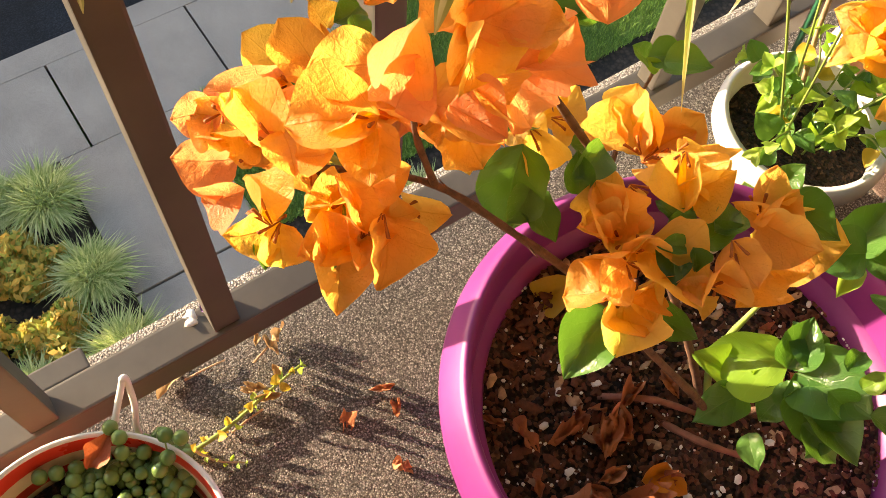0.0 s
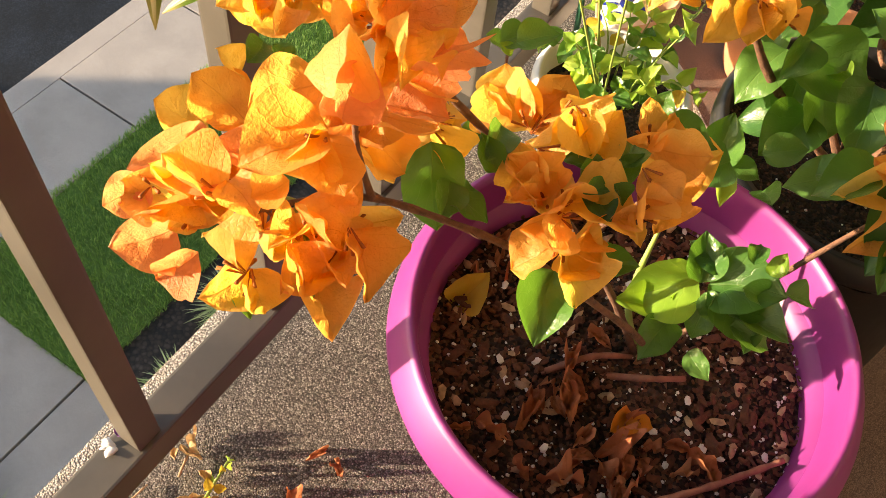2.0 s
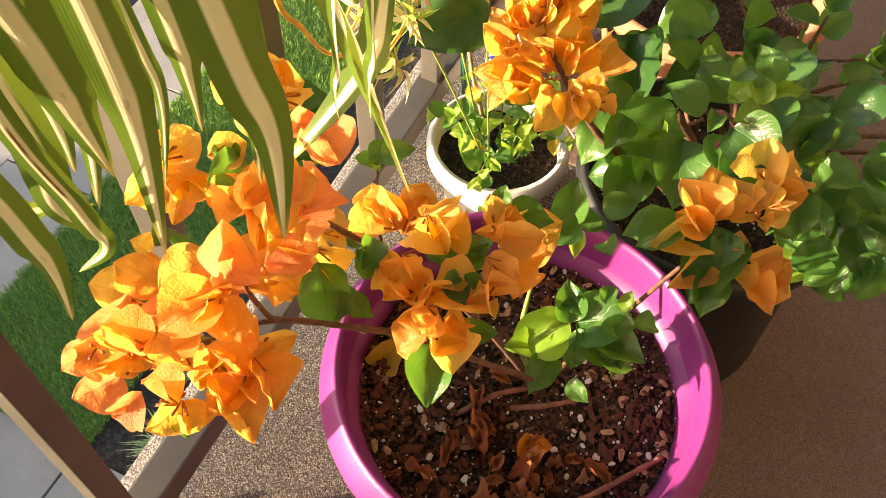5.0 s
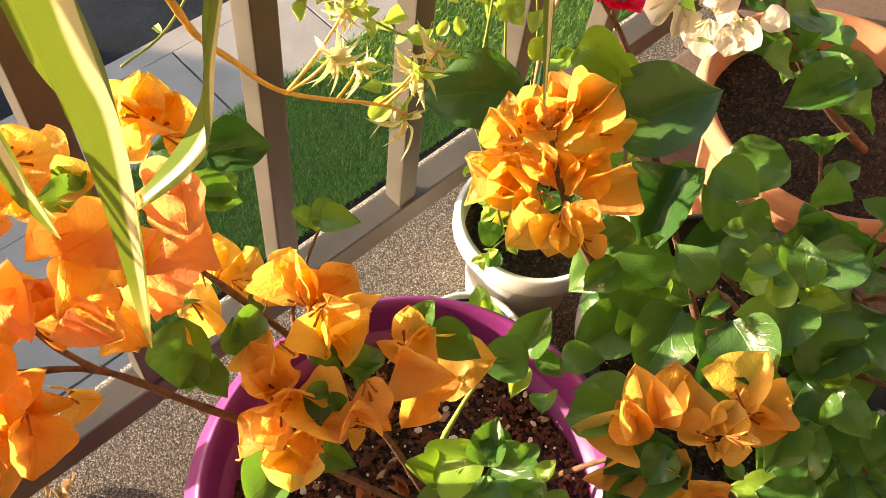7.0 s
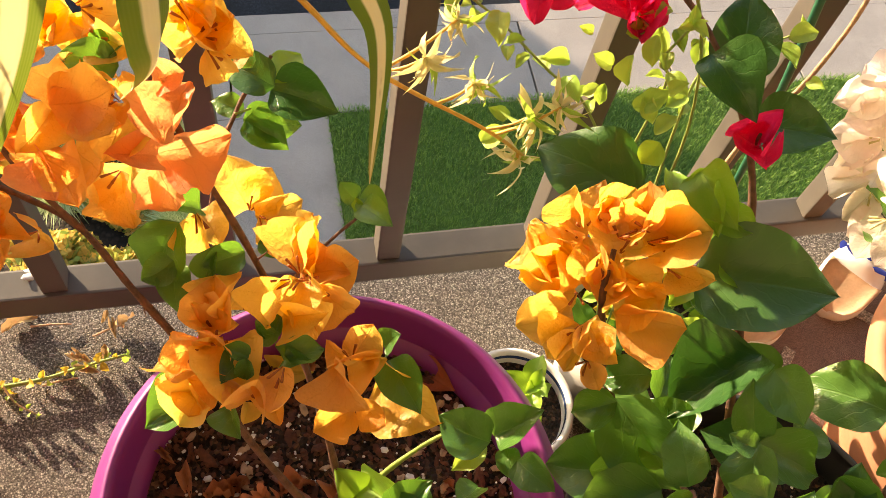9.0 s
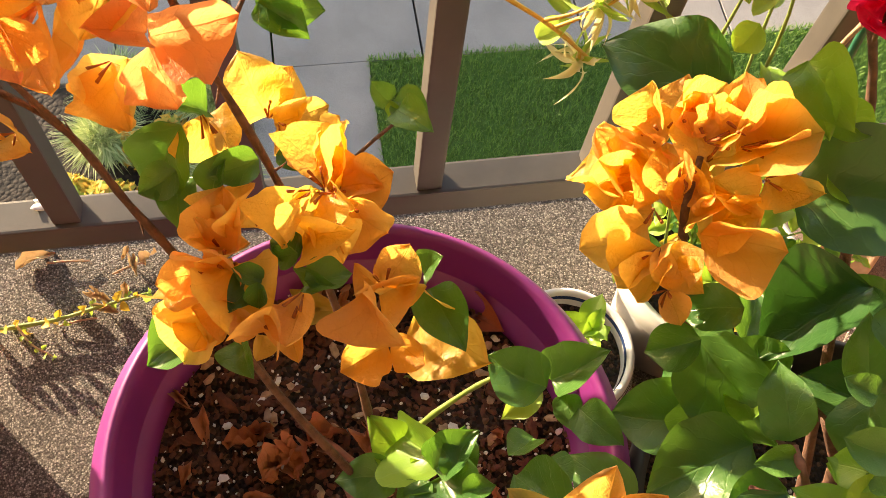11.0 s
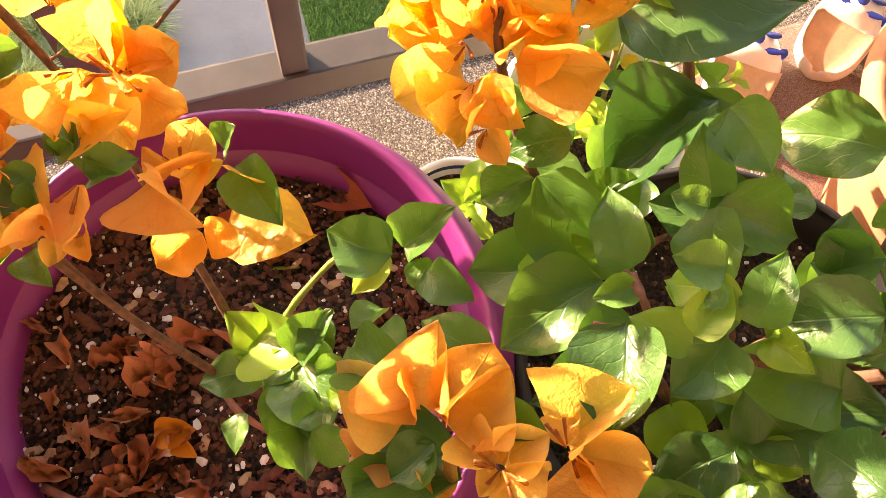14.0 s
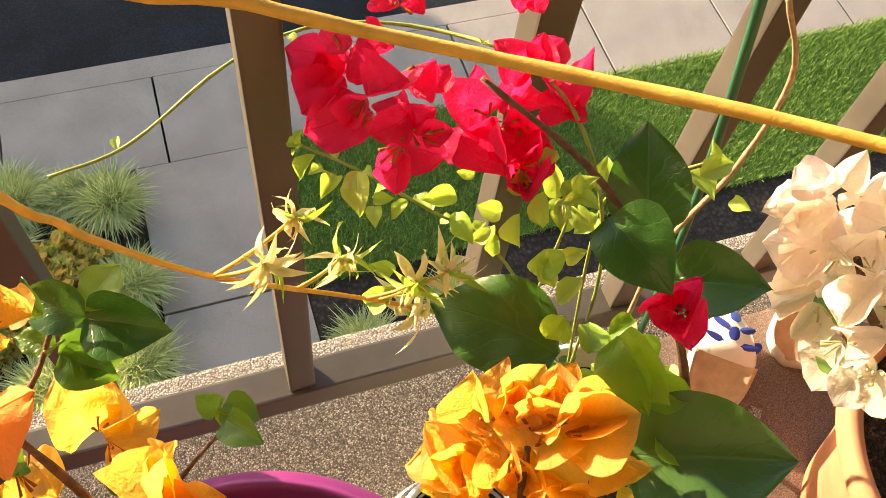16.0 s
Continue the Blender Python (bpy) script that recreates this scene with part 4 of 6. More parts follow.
petal(boug, ORANGES, (-0.041, 0.172, 0.532), (-0.024, 0.167, 0.541))
petal(boug, ORANGES, (-0.127, 0.177, 0.543), (-0.141, 0.170, 0.542))
petal(boug, YELLOWS, (-0.100, 0.173, 0.552), (-0.084, 0.159, 0.554))
petal(boug, YELLOWS, (-0.034, 0.170, 0.384), (-0.017, 0.184, 0.412))
petal(boug, YELLOWS, (-0.034, 0.161, 0.392), (-0.004, 0.165, 0.399))
petal(boug, YELLOWS, (-0.037, 0.167, 0.390), (-0.046, 0.185, 0.422))
petal(boug, YELLOWS, (-0.031, 0.155, 0.401), (-0.017, 0.144, 0.394))
petal(boug, YELLOWS, (-0.011, 0.105, 0.413), (0.004, 0.137, 0.423))
petal(boug, ORANGES, (-0.007, 0.101, 0.411), (0.025, 0.104, 0.422))
petal(boug, ORANGES, (-0.002, 0.088, 0.427), (0.018, 0.073, 0.413))
petal(boug, YELLOWS, (-0.018, 0.079, 0.455), (-0.032, 0.058, 0.442))
petal(boug, YELLOWS, (-0.016, 0.077, 0.435), (-0.005, 0.056, 0.428))
petal(boug, YELLOWS, (-0.058, 0.073, 0.425), (-0.051, 0.094, 0.442))
petal(boug, YELLOWS, (-0.058, 0.069, 0.430), (-0.074, 0.082, 0.432))
petal(boug, YELLOWS, (-0.067, 0.136, 0.441), (-0.066, 0.118, 0.422))
petal(boug, YELLOWS, (-0.068, 0.152, 0.419), (-0.057, 0.129, 0.419))
petal(boug, ORANGES, (-0.069, 0.053, 0.433), (-0.091, 0.051, 0.434))
petal(boug, YELLOWS, (-0.068, 0.059, 0.425), (-0.049, 0.062, 0.442))
petal(boug, ORANGES, (-0.070, 0.047, 0.405), (-0.079, 0.021, 0.411))
petal(boug, ORANGES, (-0.046, 0.022, 0.433), (-0.058, 0.031, 0.438))
petal(boug, ORANGES, (-0.046, 0.026, 0.422), (-0.034, 0.033, 0.428))
petal(boug, YELLOWS, (-0.047, 0.025, 0.420), (-0.050, 0.013, 0.420))
petal(boug, ORANGES, (-0.058, 0.039, 0.421), (-0.075, 0.036, 0.429))
petal(boug, ORANGES, (0.012, 0.041, 0.424), (0.025, 0.056, 0.438))
petal(boug, ORANGES, (0.010, 0.041, 0.425), (-0.001, 0.048, 0.433))
petal(boug, YELLOWS, (0.021, 0.039, 0.426), (0.031, 0.035, 0.433))
petal(boug, ORANGES, (0.002, 0.036, 0.434), (0.010, 0.007, 0.440))
petal(boug, ORANGES, (0.014, 0.023, 0.400), (0.030, 0.009, 0.402))
petal(boug, ORANGES, (0.012, 0.021, 0.396), (-0.011, 0.011, 0.394))
petal(boug, YELLOWS, (0.081, -0.086, 0.407), (0.056, -0.065, 0.420))
petal(boug, ORANGES, (0.079, -0.095, 0.422), (0.081, -0.068, 0.427))
petal(boug, ORANGES, (0.079, -0.089, 0.393), (0.049, -0.088, 0.389))
petal(boug, ORANGES, (0.090, -0.091, 0.415), (0.098, -0.062, 0.442))
petal(boug, YELLOWS, (0.090, -0.095, 0.423), (0.119, -0.086, 0.438))
petal(boug, ORANGES, (0.092, -0.095, 0.419), (0.116, -0.073, 0.438))
petal(boug, YELLOWS, (0.103, -0.121, 0.432), (0.096, -0.102, 0.424))
petal(boug, YELLOWS, (0.106, -0.120, 0.432), (0.125, -0.116, 0.442))
petal(boug, YELLOWS, (0.108, -0.121, 0.429), (0.112, -0.110, 0.438))
petal(boug, YELLOWS, (0.105, -0.124, 0.439), (0.123, -0.130, 0.436))
petal(boug, YELLOWS, (0.106, -0.124, 0.427), (0.112, -0.139, 0.434))
petal(boug, YELLOWS, (0.106, -0.122, 0.422), (0.095, -0.129, 0.426))
petal(boug, ORANGES, (0.084, -0.126, 0.411), (0.082, -0.108, 0.406))
petal(boug, ORANGES, (0.086, -0.127, 0.400), (0.097, -0.146, 0.410))
petal(boug, YELLOWS, (0.082, -0.126, 0.400), (0.064, -0.132, 0.400))
petal(boug, ORANGES, (0.077, -0.132, 0.387), (0.071, -0.162, 0.392))
petal(boug, ORANGES, (0.076, -0.140, 0.396), (0.096, -0.152, 0.400))
petal(boug, ORANGES, (0.074, -0.134, 0.389), (0.057, -0.152, 0.395))
petal(boug, YELLOWS, (0.136, -0.120, 0.419), (0.162, -0.109, 0.444))
petal(boug, YELLOWS, (0.133, -0.121, 0.429), (0.141, -0.107, 0.426))
petal(boug, ORANGES, (0.136, -0.123, 0.419), (0.164, -0.141, 0.422))
petal(boug, ORANGES, (0.138, -0.124, 0.418), (0.141, -0.147, 0.426))
fill(boug, -0.186, 0.166, 0.476, 3, 0.016, (YELLOWS, ORANGES), 0.036)
fill(boug, -0.178, 0.131, 0.471, 3, 0.016, (ORANGES, YELLOWS), 0.036)
fill(boug, -0.148, 0.144, 0.517, 3, 0.018, (ORANGES, CORALS), 0.036)
fill(boug, -0.104, 0.132, 0.550, 3, 0.016, (ORANGES, ORANGES), 0.036)
fill(boug, -0.107, 0.202, 0.531, 3, 0.016, (YELLOWS,), 0.036)
fill(boug, -0.053, 0.170, 0.561, 2, 0.012, (YELLOWS,), 0.036)


def green(plant, x, y, z, size, shapes=LEAVES, along=None, up=(-0.15, -0.2, 1)):
    d = Vector(along) if along else Vector((rng.uniform(-1, 1), rng.uniform(-1, 1), rng.uniform(-0.5, 0.1)))
    return leaf(plant, shapes, (x, y, z), d, Vector(up) + jitter(rng, 0.25), size, rng)


frond(boug, LEAVES, (-0.077, 0.129, 0.444), (-0.100, 0.104, 0.410))
frond(boug, LEAVES, (-0.065, 0.095, 0.433), (-0.058, 0.110, 0.447))
frond(boug, LEAVES, (-0.082, 0.114, 0.423), (-0.082, 0.087, 0.421))
frond(boug, LEAVES, (-0.069, 0.047, 0.388), (-0.108, 0.034, 0.375))
frond(boug, YOUNG, (0.044, -0.020, 0.299), (0.011, 0.015, 0.279))
frond(boug, LEAVES, (0.044, -0.032, 0.315), (0.053, -0.004, 0.321))
frond(boug, LEAVES, (-0.031, 0.053, 0.433), (-0.033, 0.073, 0.431))
frond(boug, LEAVES, (-0.026, 0.043, 0.429), (-0.016, 0.037, 0.444))
frond(boug, LEAVES, (-0.045, 0.039, 0.448), (-0.047, 0.029, 0.440))
frond(boug, LEAVES, (-0.043, 0.043, 0.441), (-0.056, 0.049, 0.445))
frond(boug, LEAVES, (0.038, -0.028, 0.305), (0.042, -0.071, 0.329))
frond(boug, LEAVES, (0.031, -0.035, 0.308), (0.023, -0.072, 0.297))
frond(boug, LEAVES, (0.030, -0.034, 0.301), (0.009, -0.038, 0.282))
frond(boug, LEAVES, (0.036, -0.049, 0.301), (0.026, -0.087, 0.312))
frond(boug, LEAVES, (-0.215, 0.136, 0.468), (-0.220, 0.124, 0.469))
frond(boug, LEAVES, (-0.137, 0.182, 0.527), (-0.151, 0.178, 0.529))
frond(boug, LEAVES, (-0.152, 0.162, 0.549), (-0.153, 0.152, 0.541))
frond(boug, LEAVES, (-0.027, 0.166, 0.531), (-0.033, 0.182, 0.538))
frond(boug, DARKS, (-0.016, 0.178, 0.500), (-0.041, 0.194, 0.507))
frond(boug, LEAVES, (-0.034, 0.175, 0.475), (-0.012, 0.158, 0.470))
frond(boug, LEAVES, (-0.034, 0.177, 0.480), (-0.052, 0.185, 0.483))
frond(boug, YOUNG, (-0.019, 0.183, 0.500), (0.001, 0.203, 0.502))
frond(boug, DARKS, (-0.018, 0.181, 0.494), (0.016, 0.164, 0.494))
frond(boug, LEAVES, (-0.035, 0.176, 0.475), (-0.002, 0.173, 0.472))
frond(boug, LEAVES, (-0.090, 0.155, 0.550), (-0.116, 0.157, 0.558))
frond(boug, LEAVES, (-0.100, 0.162, 0.548), (-0.086, 0.171, 0.556))
frond(boug, LEAVES, (-0.034, 0.134, 0.403), (-0.015, 0.126, 0.400))
frond(boug, LEAVES, (-0.041, 0.108, 0.440), (-0.066, 0.101, 0.441))
frond(boug, LEAVES, (-0.042, 0.048, 0.432), (-0.058, 0.033, 0.443))
frond(boug, LEAVES, (-0.025, 0.042, 0.439), (-0.003, 0.045, 0.435))
frond(boug, LEAVES, (-0.027, 0.055, 0.441), (-0.040, 0.057, 0.433))
frond(boug, LEAVES, (0.032, 0.045, 0.423), (0.039, 0.046, 0.440))
frond(boug, LEAVES, (0.035, 0.044, 0.409), (0.046, 0.010, 0.413))
frond(boug, LEAVES, (0.031, 0.141, 0.425), (0.045, 0.121, 0.435))
frond(boug, YOUNG, (0.032, 0.142, 0.415), (0.027, 0.149, 0.422))
frond(boug, LEAVES, (-0.058, 0.032, 0.402), (-0.054, 0.009, 0.410))
frond(boug, LEAVES, (-0.065, 0.144, 0.432), (-0.084, 0.140, 0.450))
frond(boug, LEAVES, (-0.082, 0.113, 0.429), (-0.101, 0.105, 0.424))
frond(boug, YOUNG, (0.029, -0.011, 0.267), (0.004, 0.016, 0.290))
frond(boug, LEAVES, (0.035, -0.023, 0.306), (0.060, -0.009, 0.325))
frond(boug, YOUNG, (0.033, -0.018, 0.280), (0.024, -0.012, 0.291))
frond(boug, LEAVES, (0.031, -0.028, 0.304), (0.018, -0.047, 0.303))
frond(boug, LEAVES, (0.016, -0.019, 0.280), (-0.020, -0.017, 0.282))
frond(boug, LEAVES, (0.035, -0.047, 0.324), (0.041, -0.067, 0.318))
frond(boug, LEAVES, (0.020, -0.053, 0.303), (0.027, -0.083, 0.293))
frond(boug, LEAVES, (0.036, -0.070, 0.339), (0.049, -0.090, 0.328))
frond(boug, LEAVES, (0.000, -0.039, 0.281), (-0.011, -0.058, 0.283))
frond(boug, LEAVES, (0.044, -0.045, 0.339), (0.063, -0.042, 0.339))
frond(boug, YOUNG, (0.047, -0.057, 0.333), (0.058, -0.058, 0.346))
frond(boug, LEAVES, (0.097, 0.002, 0.355), (0.069, 0.024, 0.354))
frond(boug, LEAVES, (0.106, 0.013, 0.331), (0.133, 0.017, 0.359))
frond(boug, LEAVES, (0.111, 0.002, 0.338), (0.110, -0.019, 0.341))
frond(boug, LEAVES, (0.110, -0.013, 0.361), (0.122, -0.036, 0.373))
frond(boug, LEAVES, (0.083, -0.025, 0.359), (0.067, -0.034, 0.370))
frond(boug, LEAVES, (0.077, -0.046, 0.399), (0.081, -0.064, 0.410))
frond(boug, LIMES, (0.097, 0.006, 0.344), (0.073, -0.008, 0.342))
frond(boug, LEAVES, (0.084, -0.103, 0.422), (0.064, -0.111, 0.409))
frond(boug, LEAVES, (0.112, -0.101, 0.429), (0.124, -0.116, 0.441))
frond(boug, LEAVES, (0.085, -0.105, 0.422), (0.077, -0.106, 0.415))
frond(boug, LEAVES, (0.102, -0.133, 0.424), (0.102, -0.147, 0.421))
frond(boug, LEAVES, (0.020, -0.037, 0.302), (0.035, -0.041, 0.310))
frond(boug, LEAVES, (0.032, -0.064, 0.296), (0.013, -0.069, 0.299))

# ---- black pot with the leafy bougainvillea ----
black_pot = thing("nursery_pot", "black plastic nursery pot full of leafy stems", "flower pot", (0.285, -0.085, 0))
part("shell", lathe("shell", pot_profile(0.134, 0.118, 0.258, 0.007, 0.003, 0.06), BLACK, 72), black_pot)
part("soil", soil_mesh("soil", 0.123, 8), black_pot, "dark potting soil", Matrix.Translation((0, 0, 0.222)))
tagged(part("perlite", lumps("perlite", PERLITE, 160, 0.118, 0.0013, 14, 0.7, 0.225, 1.0, True), black_pot, "white perlite crumbs"), kind="stuff")
bush = thing("bougainvillea", "bushy bougainvillea with broad green leaves and orange bracts", "shrub")
rng = random.Random(77)
TRUNK = Vector((0.285, -0.085, 0.222))
for k in range(4):
    a = k * 1.7
    branch(bush, [TRUNK + Vector((0.01 * math.cos(a), 0.01 * math.sin(a), -0.01)), TRUNK + Vector((0.03 * math.cos(a), 0.03 * math.sin(a), 0.06)), TRUNK + Vector((0.06 * math.cos(a + 0.4), 0.06 * math.sin(a + 0.4), 0.12))], 0.007, 0.004, BARK)


def limb(tip, count, size, shapes=LEAVES, young=YOUNG, bend=0.03):
    tip = Vector(tip)
    mid = TRUNK.lerp(tip, 0.5) + Vector((rng.uniform(-bend, bend), rng.uniform(-bend, bend), 0.045))
    shoot(bush, [TRUNK + Vector((0, 0, 0.02)), mid, tip], 0.0034, 0.0014, BARK, shapes, count, size, rng, 0.35, young)


for tip in ((0.333, -0.119, 0.431), (0.353, -0.041, 0.41), (0.387, -0.19, 0.343), (0.366, -0.253, 0.309), (0.312, -0.159, 0.415), (0.35, -0.107, 0.356), (0.23, -0.257, 0.295), (0.29, -0.225, 0.351)):
    limb(tip, 4, 0.041, LEAVES, LEAVES)
frond(bush, LEAVES, (0.215, -0.050, 0.457), (0.202, -0.041, 0.459))
frond(bush, LEAVES, (0.185, -0.067, 0.429), (0.166, -0.066, 0.426))
frond(bush, LEAVES, (0.184, -0.059, 0.429), (0.180, -0.028, 0.444))
frond(bush, YOUNG, (0.194, -0.096, 0.443), (0.210, -0.084, 0.456))
frond(bush, YOUNG, (0.195, -0.098, 0.437), (0.174, -0.083, 0.442))
frond(bush, LEAVES, (0.233, -0.101, 0.340), (0.216, -0.123, 0.329))
frond(bush, YOUNG, (0.235, -0.101, 0.350), (0.236, -0.121, 0.364))
frond(bush, LEAVES, (0.221, -0.100, 0.441), (0.230, -0.079, 0.463))
frond(bush, YOUNG, (0.237, -0.101, 0.413), (0.241, -0.121, 0.428))
frond(bush, LEAVES, (0.297, -0.084, 0.426), (0.275, -0.071, 0.402))
frond(bush, DARKS, (0.276, -0.110, 0.440), (0.237, -0.096, 0.425))
frond(bush, DARKS, (0.238, -0.120, 0.352), (0.285, -0.146, 0.394))
frond(bush, LEAVES, (0.162, -0.002, 0.417), (0.137, -0.000, 0.402))
frond(bush, LEAVES, (0.249, -0.004, 0.444), (0.253, -0.038, 0.445))
frond(bush, LEAVES, (0.346, -0.027, 0.395), (0.304, 0.008, 0.373))
frond(bush, LEAVES, (0.213, -0.075, 0.455), (0.193, -0.066, 0.458))
frond(bush, YOUNG, (0.237, 0.066, 0.450), (0.259, 0.048, 0.447))
frond(bush, LEAVES, (0.181, 0.006, 0.432), (0.153, 0.012, 0.419))
frond(bush, LEAVES, (0.273, -0.113, 0.365), (0.237, -0.129, 0.365))
frond(bush, LEAVES, (0.283, -0.084, 0.408), (0.288, -0.064, 0.429))
frond(bush, LEAVES, (0.179, -0.176, 0.352), (0.162, -0.151, 0.349))
frond(bush, LEAVES, (0.170, -0.197, 0.339), (0.152, -0.163, 0.331))
frond(bush, LEAVES, (0.209, -0.184, 0.344), (0.197, -0.202, 0.339))
frond(bush, LEAVES, (0.235, -0.191, 0.358), (0.217, -0.218, 0.351))
frond(bush, YOUNG, (0.212, -0.107, 0.330), (0.213, -0.145, 0.335))
frond(bush, LEAVES, (0.242, -0.105, 0.348), (0.244, -0.141, 0.353))
frond(bush, LEAVES, (0.252, -0.146, 0.325), (0.243, -0.132, 0.322))
frond(bush, LEAVES, (0.187, -0.149, 0.374), (0.152, -0.158, 0.359))
frond(bush, LEAVES, (0.204, -0.091, 0.454), (0.204, -0.076, 0.452))
frond(bush, LEAVES, (0.186, -0.036, 0.435), (0.196, -0.053, 0.435))
frond(bush, LEAVES, (0.186, -0.076, 0.407), (0.157, -0.083, 0.399))
frond(bush, DARKS, (0.180, -0.098, 0.409), (0.132, -0.096, 0.402))
frond(bush, LEAVES, (0.079, -0.076, 0.421), (0.059, -0.049, 0.406))
frond(bush, DARKS, (0.091, -0.120, 0.415), (0.048, -0.099, 0.378))
frond(bush, LEAVES, (0.072, -0.105, 0.395), (0.042, -0.112, 0.375))
frond(bush, LEAVES, (0.214, -0.154, 0.389), (0.201, -0.186, 0.392))
frond(bush, LEAVES, (0.185, -0.172, 0.325), (0.201, -0.187, 0.348))
frond(bush, LEAVES, (0.205, -0.201, 0.342), (0.169, -0.239, 0.328))
frond(bush, LEAVES, (0.188, -0.230, 0.338), (0.157, -0.224, 0.312))
frond(bush, DARKS, (0.243, -0.181, 0.446), (0.230, -0.145, 0.419))
frond(bush, LEAVES, (0.232, -0.188, 0.388), (0.212, -0.221, 0.386))
frond(bush, LEAVES, (0.201, -0.238, 0.349), (0.216, -0.205, 0.347))
frond(bush, LEAVES, (0.157, -0.195, 0.343), (0.139, -0.179, 0.328))
frond(bush, LEAVES, (0.217, -0.220, 0.384), (0.225, -0.189, 0.389))
frond(bush, YOUNG, (0.206, -0.084, 0.454), (0.191, -0.071, 0.437))
frond(bush, LEAVES, (0.208, -0.166, 0.357), (0.168, -0.157, 0.320))
frond(bush, LEAVES, (0.191, -0.215, 0.335), (0.163, -0.205, 0.298))
frond(bush, LEAVES, (0.184, -0.050, 0.392), (0.131, -0.062, 0.380))
frond(bush, LEAVES, (0.266, -0.130, 0.400), (0.218, -0.104, 0.404))
frond(bush, LEAVES, (0.236, -0.115, 0.376), (0.267, -0.169, 0.364))
frond(bush, LEAVES, (0.249, -0.161, 0.340), (0.186, -0.142, 0.334))
frond(bush, LEAVES, (0.248, -0.172, 0.346), (0.212, -0.170, 0.338))
frond(bush, YOUNG, (0.181, -0.189, 0.306), (0.159, -0.150, 0.298))
frond(bush, LEAVES, (0.265, -0.178, 0.316), (0.238, -0.216, 0.304))
frond(bush, LEAVES, (0.204, -0.173, 0.300), (0.238, -0.182, 0.292))
frond(bush, LEAVES, (0.293, -0.215, 0.292), (0.242, -0.238, 0.280))
frond(bush, LEAVES, (0.196, -0.190, 0.280), (0.189, -0.228, 0.268))
frond(bush, DARKS, (0.220, -0.182, 0.280), (0.247, -0.219, 0.268))
frond(bush, DARKS, (0.270, 0.020, 0.402), (0.206, -0.004, 0.384))
frond(bush, LEAVES, (0.238, -0.034, 0.418), (0.235, -0.010, 0.442))
frond(bush, LEAVES, (0.236, -0.040, 0.424), (0.218, -0.078, 0.416))
frond(bush, LEAVES, (0.236, -0.040, 0.422), (0.275, -0.061, 0.410))
frond(bush, YOUNG, (0.253, -0.086, 0.412), (0.257, -0.116, 0.398))
frond(bush, DARKS, (0.222, 0.062, 0.438), (0.285, 0.028, 0.474))
branch(bush, [(0.165, -0.075, 0.415), (0.192, -0.086, 0.410), (0.209, -0.095, 0.397)], 0.0022, 0.0015, DEADWOOD)
branch(bush, [(0.211, -0.096, 0.390), (0.239, -0.113, 0.370), (0.253, -0.124, 0.375)], 0.0026, 0.0018, DEADWOOD)
branch(bush, [(0.185, -0.061, 0.428), (0.185, -0.075, 0.429), (0.194, -0.090, 0.405)], 0.0022, 0.0015, DEADWOOD)
STEM_D = [(0.253, -0.098, 0.224), (0.210, -0.033, 0.301), (0.177, 0.017, 0.369), (0.162, 0.051, 0.434), (0.168, 0.074, 0.462)]
branch(bush, STEM_D, 0.0042, 0.0018, BARK)
petal(bush, ORANGES, (0.149, 0.081, 0.426), (0.128, 0.103, 0.447))
petal(bush, YELLOWS, (0.141, 0.072, 0.431), (0.115, 0.093, 0.429))
petal(bush, YELLOWS, (0.158, 0.063, 0.443), (0.156, 0.086, 0.456))
petal(bush, YELLOWS, (0.161, 0.060, 0.442), (0.167, 0.074, 0.460))
petal(bush, YELLOWS, (0.148, 0.060, 0.438), (0.127, 0.063, 0.430))
petal(bush, YELLOWS, (0.142, 0.053, 0.440), (0.111, 0.048, 0.426))
petal(bush, YELLOWS, (0.144, 0.038, 0.441), (0.123, 0.028, 0.427))
petal(bush, YELLOWS, (0.147, 0.033, 0.440), (0.132, 0.017, 0.428))
petal(bush, YELLOWS, (0.150, 0.030, 0.437), (0.157, 0.014, 0.442))
petal(bush, ORANGES, (0.144, 0.018, 0.435), (0.148, 0.002, 0.431))
petal(bush, YELLOWS, (0.148, 0.040, 0.442), (0.152, 0.016, 0.436))
petal(bush, YELLOWS, (0.168, 0.047, 0.435), (0.188, 0.042, 0.457))
petal(bush, ORANGES, (0.166, 0.043, 0.441), (0.202, 0.027, 0.447))
petal(bush, YELLOWS, (0.175, 0.046, 0.442), (0.190, 0.053, 0.461))
petal(bush, ORANGES, (0.161, 0.051, 0.435), (0.179, 0.054, 0.457))
petal(bush, YELLOWS, (0.185, 0.072, 0.463), (0.219, 0.069, 0.482))
petal(bush, ORANGES, (0.188, 0.078, 0.472), (0.195, 0.101, 0.485))
petal(bush, YELLOWS, (0.209, 0.066, 0.454), (0.219, 0.046, 0.465))
petal(bush, ORANGES, (0.175, 0.085, 0.462), (0.167, 0.107, 0.467))
petal(bush, YELLOWS, (0.169, 0.073, 0.459), (0.165, 0.096, 0.465))
petal(bush, YELLOWS, (0.174, 0.079, 0.461), (0.186, 0.090, 0.478))
petal(bush, YELLOWS, (0.174, 0.075, 0.455), (0.196, 0.072, 0.478))
petal(bush, YELLOWS, (0.157, 0.088, 0.456), (0.147, 0.107, 0.456))
petal(bush, ORANGES, (0.163, 0.098, 0.458), (0.180, 0.100, 0.469))
petal(bush, YELLOWS, (0.154, 0.082, 0.432), (0.134, 0.081, 0.424))
petal(bush, YELLOWS, (0.173, 0.073, 0.436), (0.182, 0.074, 0.456))
petal(bush, YELLOWS, (0.158, 0.046, 0.435), (0.141, 0.037, 0.427))
